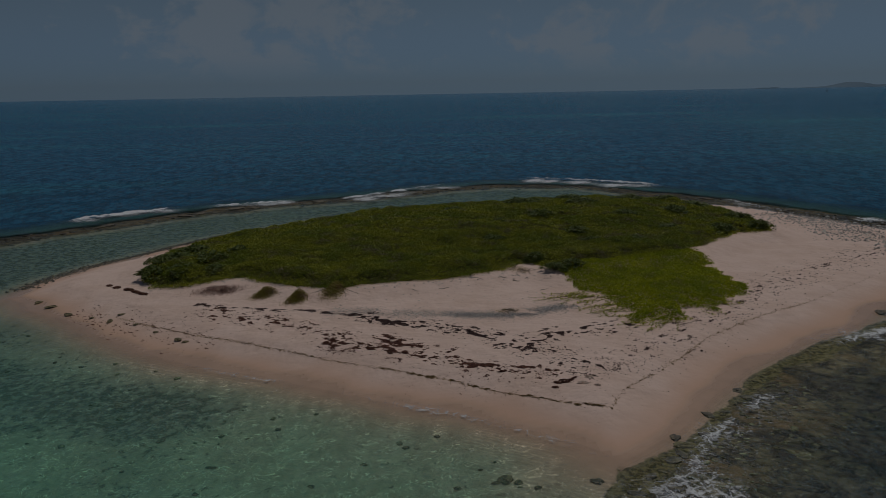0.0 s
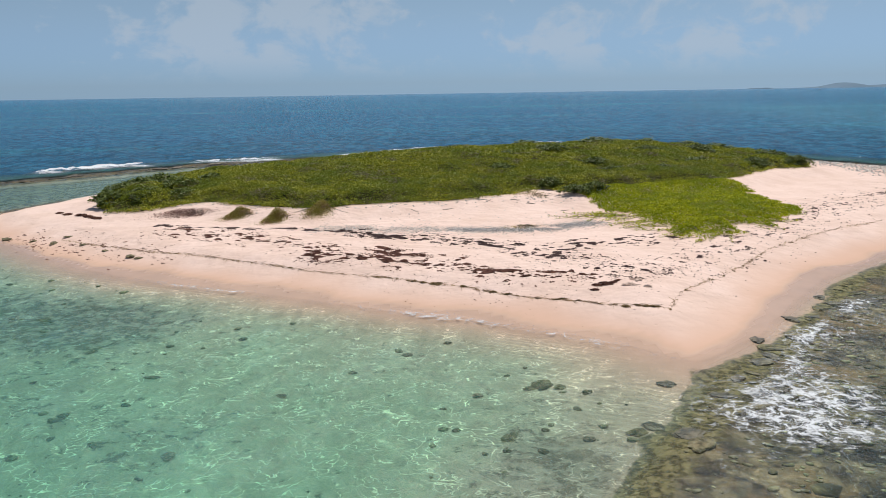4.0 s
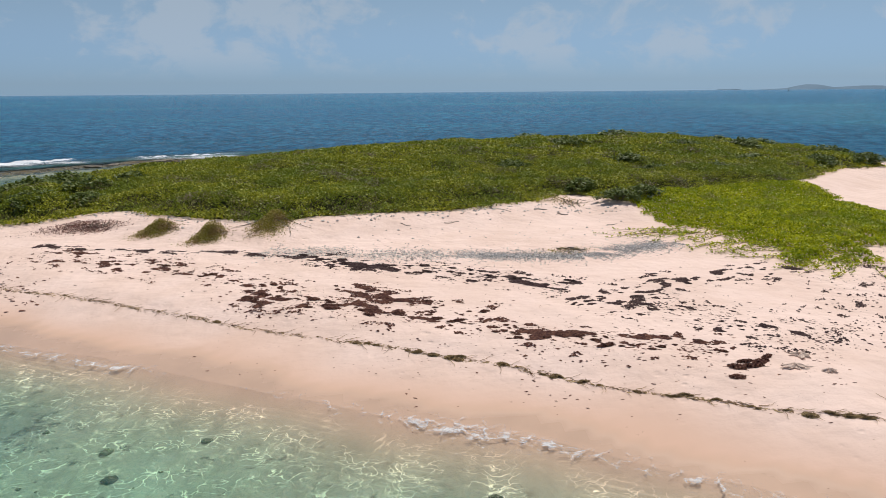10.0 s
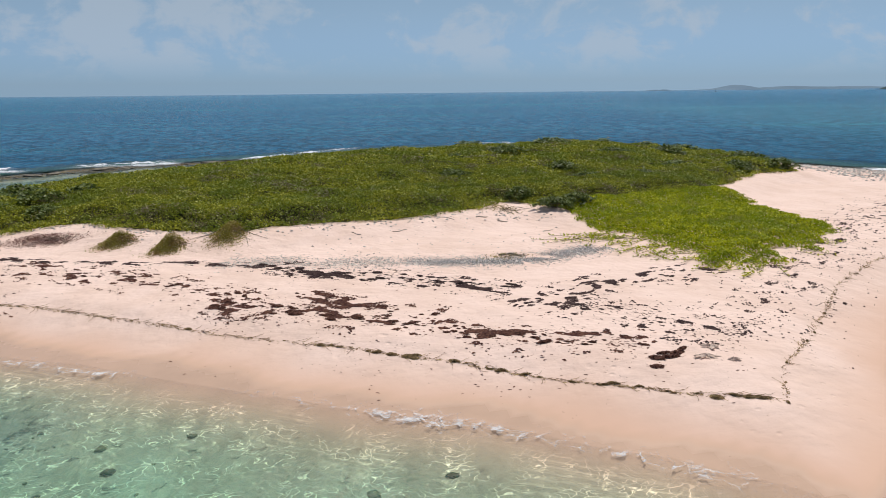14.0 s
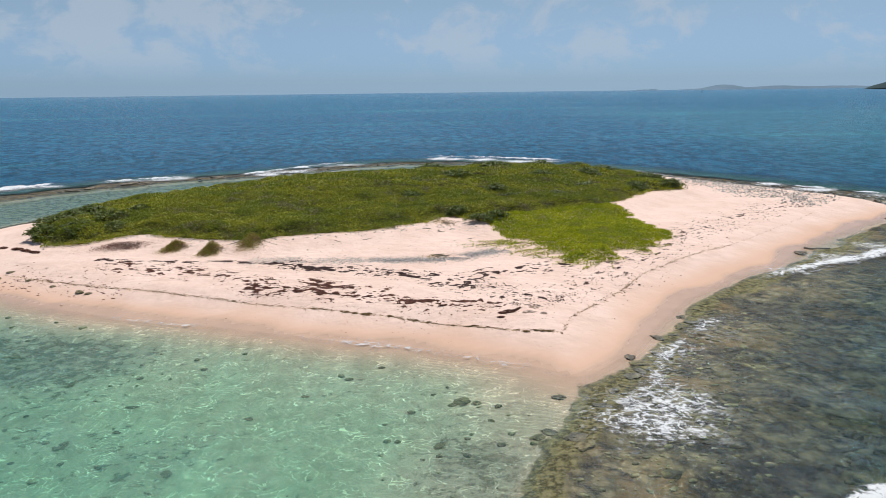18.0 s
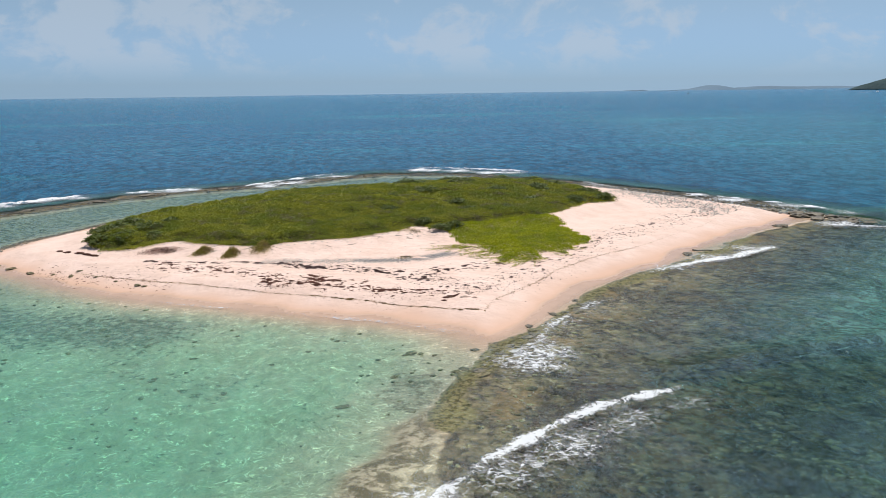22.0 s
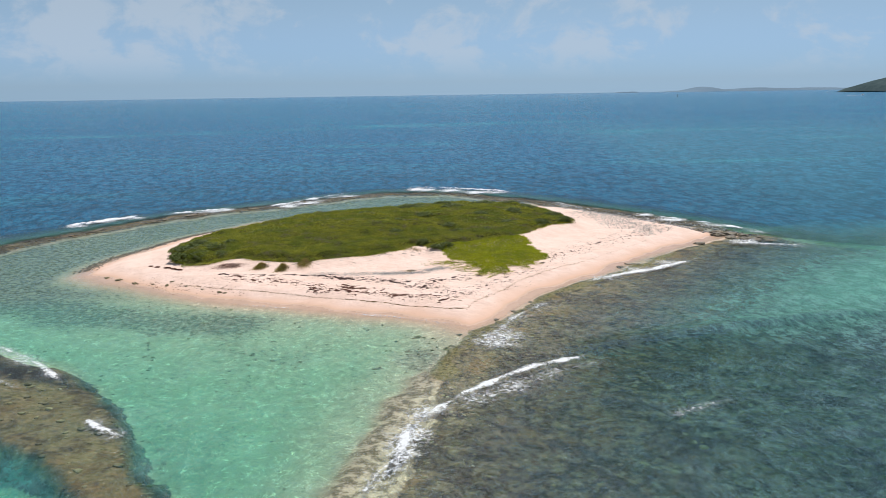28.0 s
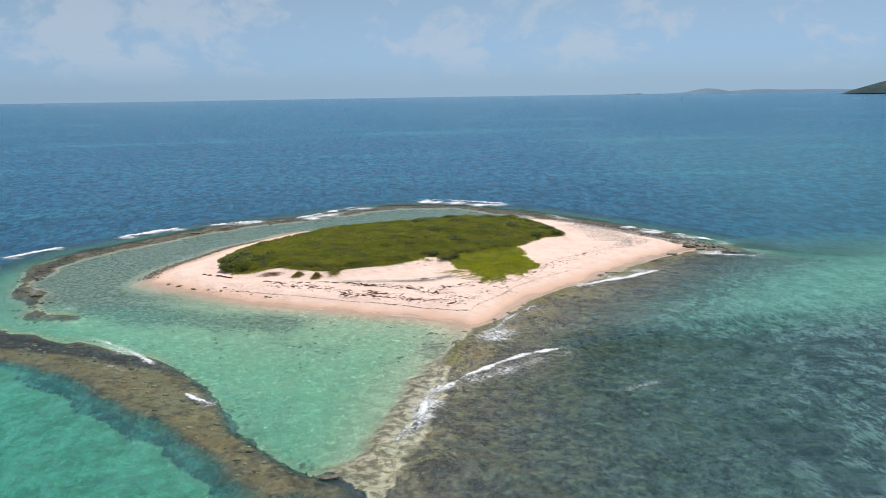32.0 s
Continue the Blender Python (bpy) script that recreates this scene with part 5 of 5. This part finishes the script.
for k in range(18):
    q, a, _l = along([(5.6, 2.6), (7.4, 5.2), (9.2, 7.6), (11.0, 9.6), (12.6, 12.0), (15.0, 14.9)], (k + 0.3) / 18)
    rock(q[0] + rng.normal(0.35, 0.35), q[1] + rng.normal(-0.3, 0.3), rng.uniform(0.22, 0.5), 0.26, mat_rock if k % 3 else mat_algae, seed=k + 90, stretch=1.5,
         label="dark wet beach rock crusted with brown algae beside the sand")
for k, (x, y, s) in enumerate(((-11.5, 22.3, 0.5), (-16.2, 27.4, 0.4), (-16.6, 26.6, 0.55), (-13.1, 23.8, 0.3), (-14.7, 25.4, 0.35), (-19.8, 28.6, 0.6),
                               (-21.6, 30.4, 0.7), (-23.0, 31.8, 0.6), (-11.0, 21.9, 0.35), (-18.0, 27.6, 0.4))):
    rock(x, y, s * 0.7, 0.35, mat_algae, label="low brown beach rock at the edge of the sand", seed=k + 21, stretch=1.5)
for k, (x, y, s) in enumerate(((44.5, 40.4, 1.3), (45.6, 38.9, 1.1), (45.4, 42.4, 1.2), (46.8, 37.6, 1.2), (47.6, 36.4, 0.9), (46.2, 40.8, 1.5), (43.6, 43.6, 0.9),
                               (40.2, 36.0, 0.8), (26.8, 25.9, 0.6), (47.4, 39.6, 1.1), (48.4, 37.8, 0.9), (44.6, 45.0, 1.0), (48.8, 36.0, 0.8), (42.0, 50.5, 0.9))):
    rock(x, y, s, 0.42, label="dark wave-washed reef rock off the sandy point", seed=k + 41, stretch=1.4, z=max(ground_z(x, y), -0.12))
for k, (x, y, s) in enumerate(((-36.8, 30.0, 1.1), (-39.8, 40.0, 1.0), (-38.8, 54.0, 1.3), (-31.0, 64.0, 1.6), (-25.0, 70.0, 1.5), (-20.5, 75.0, 1.8), (-18.8, 75.8, 1.4),
                               (-12.0, 80.0, 1.3), (-4.0, 85.0, 1.2), (4.0, 90.0, 1.4), (25.0, 87.0, 1.3), (33.0, 76.0, 1.4), (38.5, 66.0, 1.2), (42.0, 58.5, 1.3), (-6.0, -21.4, 0.9), (-23.6, 71.6, 1.5))):
    rock(x, y, s * 0.62, 0.30, label="brown reef rock standing just out of the surf", seed=k + 61, stretch=1.9, z=-0.06)


def driftwood(x, y, length, turn, r=0.05, label="weathered grey driftwood stick lying on the sand"):
    bm = bmesh.new()
    c, s = math.cos(radians(turn)), math.sin(radians(turn))
    line = []
    for i in range(7):
        k = (i / 6 - 0.5) * length
        b = 0.08 * length * math.sin(i * 1.1 + x)
        px, py = x + c * k - s * b, y + s * k + c * b
        line.append(Vector((px - x, py - y, ground_z(px, py) - ground_z(x, y))))
    tube(bm, line, r, r * 0.5, 7)
    me = bpy.data.meshes.new("driftwood")
    bm.to_mesh(me)
    bm.free()
    me.materials.append(mat_wood)
    ob = new("driftwood", me)
    ob.location = (x, y, ground_z(x, y) + r * 0.6)
    return tagged(ob, label, "driftwood")


for x, y, l, a, r in ((2.3, 28.7, 0.6, 20, 0.02), (4.3, 30.4, 0.8, -20, 0.018), (5.9, 30.8, 0.5, 10, 0.03), (6.7, 30.4, 0.4, -5, 0.03), (2.8, 29.8, 0.4, 60, 0.02),
                      (0.6, 28.3, 0.4, -30, 0.02), (8.2, 28.6, 0.5, 30, 0.02), (28.6, 27.2, 1.6, -5, 0.08)):
    driftwood(x, y, l, a, r)
for x, y, s in ((7.8, 13.45, 0.34), (8.15, 14.0, 0.30), (8.3, 13.15, 0.20)):
    r = np.random.default_rng(int(x * 100))
    me = bpy.data.meshes.new("sand_mound")
    bm = flat_lump(r, s * 1.3, s, 0.07, 24)
    bm.to_mesh(me)
    bm.free()
    me.materials.append(mat_mound)
    ob = new("sand_mound", me)
    ob.location = (x, y, ground_z(x, y) + 0.004)
    tagged(ob, "small heap of damp grey sand dug out on the beach", "sand heap")


# ---- breaking waves and foam ----
def foam_strip(line, offset, width, height, seed, body, ragged):
    """A strip of foam along a line, thick in its middle and torn at its edges."""
    p = np.array(line, float)
    length = np.hypot(*np.diff(p, axis=0).T).sum()
    n, m = max(int(length / 0.22), 12), 11
    verts, thick = [], []
    swing = rough(np.linspace(0, length, n), np.full(n, seed * 9.0), 2.6, 3, seed)
    wander = rough(np.linspace(0, length, n), np.full(n, seed * 5.0 + 40), 3.5, 3, seed + 3)
    for i in range(n):
        t = i / (n - 1)
        q, a, _l = along(line, t)
        a2 = along(line, min(t + 0.05, 1))[1]
        a = radians((a + a2) / 2)
        ends = min(1, 5 * t, 5 * (1 - t))
        wv = width * (0.8 + 0.9 * float(swing[i]) * ragged) * (0.3 + 0.7 * ends)
        mid = offset + 0.45 * width * float(wander[i])
        for j in range(m):
            v = j / (m - 1) * 2 - 1
            o = mid + v * wv
            verts.append((q[0] - math.sin(a) * o, q[1] + math.cos(a) * o, height * ends * max(0.0, 1 - v * v)))
            thick.append(max(0.0, 1 - abs(v) ** 1.6) * ends * body * (0.8 + 0.5 * float(swing[i])))
    i = (np.arange(n - 1)[:, None] * m + np.arange(m - 1)).ravel()
    v = np.array(verts)
    v[:, 2] = v[:, 2] * (0.75 + 0.5 * rough(v[:, 0], v[:, 1], 0.5, 3, seed + 1)) + np.maximum(land(v[:, 0], v[:, 1]), 0) * (height < 0.025)
    return v, np.stack([i, i + 1, i + m + 1, i + m], 1), thick


def breaker(line, width, height, label, seed, body=1.0, ragged=0.7, lace=0.0, froth=1.0):
    """A breaking wave: its white crest, and the torn foam that it drags behind it."""
    x, y = line[len(line) // 2]
    root = thing("breaking_wave", label, "wave", "white breaking waves", at=(x, y, 0))
    for name, off, w, h, b, lift in (("lip" if height < 0.05 else "crest", 0.0, width * 0.5, height, body, 0.035), ("foam_apron", lace, width * 1.9, 0.02 if height < 0.025 else 0.03, body * 0.80 * froth, 0.022)):
        b = b * 0.5 if height < 0.01 and name == "lip" else b
        v, f, thick = foam_strip(line, off, w, h, seed + (0 if name == "foam_apron" else 40), b, ragged)
        v = v - np.array([x, y, -lift])
        me = mesh_of(name, v, f, mat_foam, True)
        marks(me, thick=thick)
        ob = new(name, me)
        ob.parent = root
    return root


SURF, LACE = "white foaming breaker rolling over the reef edge", "thin lacy foam spreading over shallow water"
breaker([(6.2, 0.6), (8.0, 3.9), (10.1, 6.8), (12.3, 9.8), (14.9, 12.6), (18.4, 15.1)], 1.5, 0.10, "foam washing against the reef beside the beach point", 1, 0.84, 0.8, lace=-0.5, froth=1.08)
breaker([(19.2, 18.8), (22.4, 20.8), (25.6, 22.4), (29.6, 24.0), (33.4, 26.4), (37.6, 28.5)], 1.8, 0.06, SURF, 2, 0.95, lace=0.6)
breaker([(0.6, -11.0), (3.3, -7.9), (6.7, -4.9), (10.2, -2.2), (13.4, -1.2), (16.9, 0.2)], 1.3, 0.18, SURF, 3, 1.05, 0.9, lace=-0.9, froth=0.85)
breaker([(-0.6, -17.0), (0.4, -13.2), (1.6, -9.6), (3.0, -6.0)], 1.0, 0.06, LACE, 4, 0.98)
breaker([(14.2, -11.7), (17.3, -10.2), (20.6, -9.2)], 0.5, 0.15, LACE, 22, 0.7, lace=-0.3)
breaker([(-2.2, -18.6), (-0.6, -15.2), (1.4, -12.8)], 1.0, 0.12, LACE, 5, 0.9)
# sparse white foam in place of sun glints along the swell
breaker([(17.2, 0.3), (21.0, 1.9), (25.5, 3.1), (30.0, 4.0), (35.0, 4.9)], 0.34, 0.05, "thin foam strip added as sun glitter on a swell crest over the reef", 23, 0.62)
breaker([(-49.0, 52.0), (-45.2, 57.2), (-41.0, 61.8)], 1.7, 0.28, SURF, 6, 1.2)
breaker([(-37.0, 66.0), (-31.5, 71.5), (-26.0, 75.8)], 1.7, 0.4, SURF, 7, 1.25)
breaker([(-25.0, 75.6), (-18.0, 78.5), (-13.0, 80.8)], 1.5, 0.35, SURF, 8, 1.15)
breaker([(-11.0, 78.5), (-5.0, 85.5), (0.0, 91.0), (6.0, 96.0)], 2.2, 0.35, SURF, 9, 1.2, lace=-1.5)
breaker([(11.0, 100.5), (16.0, 100.5), (21.5, 97.0), (29.5, 91.0), (32.5, 85.5)], 2.2, 0.4, SURF, 10, 1.2, lace=-1.6)
breaker([(34.2, 75.5), (35.6, 70.0), (37.2, 64.5)], 1.2, 0.25, SURF, 24, 1.0)
breaker([(41.0, 60.5), (44.0, 55.5), (46.6, 50.6)], 1.2, 0.25, SURF, 11, 1.1)
breaker([(46.0, 52.5), (48.6, 47.5), (50.0, 43.0), (51.0, 38.5)], 1.5, 0.22, SURF, 12, 1.0)
breaker([(42.0, 34.8), (44.8, 35.4), (46.6, 33.8), (49.5, 32.4), (53.0, 33.0)], 1.9, 0.10, LACE, 13, 0.95)
breaker([(-3.3, 15.2), (0.1, 13.3), (2.6, 11.9), (4.6, 10.5), (6.4, 9.0), (8.0, 7.5)], 0.42, 0.008, "thin white swash running up the pink sand", 14, 1.0)
breaker([(-12.5, 20.6), (-9.5, 18.6), (-6.0, 16.7), (-3.8, 15.7)], 0.22, 0.008, "thin white swash running up the pink sand", 15, 0.66)
breaker([(-28.1, 12.0), (-25.4, 9.4), (-22.7, 6.4), (-20.2, 2.8), (-18.3, -0.3)], 1.0, 0.08, LACE, 16, 1.02)
breaker([(-16.3, -5.4), (-14.8, -7.4), (-13.0, -9.3)], 0.9, 0.10, SURF, 17, 1.1)
breaker([(-23.5, 2.6), (-21.2, -0.2)], 0.5, 0.10, LACE, 18, 0.7)
breaker([(-38.4, 34.5), (-36.9, 29.4)], 0.6, 0.10, LACE, 19, 0.7)
breaker([(-32.2, 22.2), (-30.0, 22.6)], 0.7, 0.08, LACE, 20, 0.7)


# ---- far boat and sea mark ----
def far_boat(x, y, turn):
    root = thing("motor_boat", "small white motor boat speeding over the open sea", "boat", at=(x, y, 0))
    root.rotation_euler = (0, 0, radians(turn))
    mat_hull = simple("white_hull", (0.8, 0.8, 0.8), (0.74, 0.75, 0.76), 1.0, 0.35, 0.0, 0.5)
    bm = bmesh.new()
    rows = []
    for k, (px, w, zt) in enumerate(((-4, 1.3, 0.9), (0, 1.4, 1.0), (3, 1.0, 1.25), (5, 0.05, 1.5))):
        rows.append([bm.verts.new((px, -w, zt)), bm.verts.new((px, -w * 0.5, -0.1)), bm.verts.new((px, w * 0.5, -0.1)), bm.verts.new((px, w, zt))])
    for a, b in zip(rows, rows[1:]):
        for i in range(3):
            bm.faces.new((a[i], a[i + 1], b[i + 1], b[i]))
        bm.faces.new((a[3], a[0], b[0], b[3]))
    bm.faces.new(rows[0])
    part("hull", bm, mat_hull, root)
    bm = bmesh.new()
    bmesh.ops.create_cube(bm, size=1.0, matrix=Matrix.Translation((0.3, 0, 1.7)) @ Matrix.Diagonal((2.6, 1.7, 1.5, 1)))
    bmesh.ops.bevel(bm, geom=bm.edges[:], offset=0.2, segments=2, affect="EDGES")
    part("cabin", bm, mat_hull, root)
    return root


far_boat(1052, 1424, 30)
breaker([(985.0, 1386.0), (1020.0, 1406.0), (1046.0, 1421.0)], 2.5, 0.5, "white wake behind a distant motor boat", 21, 1.0)
mark = thing("sea_mark", "dark upright channel marker far out at sea", "buoy", at=(777, 1642, 0))
bm = bmesh.new()
tube(bm, [Vector((0, 0, -0.5)), Vector((0, 0, 1.2)), Vector((0, 0, 1.6))], 1.3, 0.9, 12)
part("float", bm, mat_rock, mark)
bm = bmesh.new()
tube(bm, [Vector((0, 0, 1.5)), Vector((0, 0, 4.0)), Vector((0, 0, 6.5))], 0.5, 0.35, 8)
part("mast", bm, mat_rock, mark)
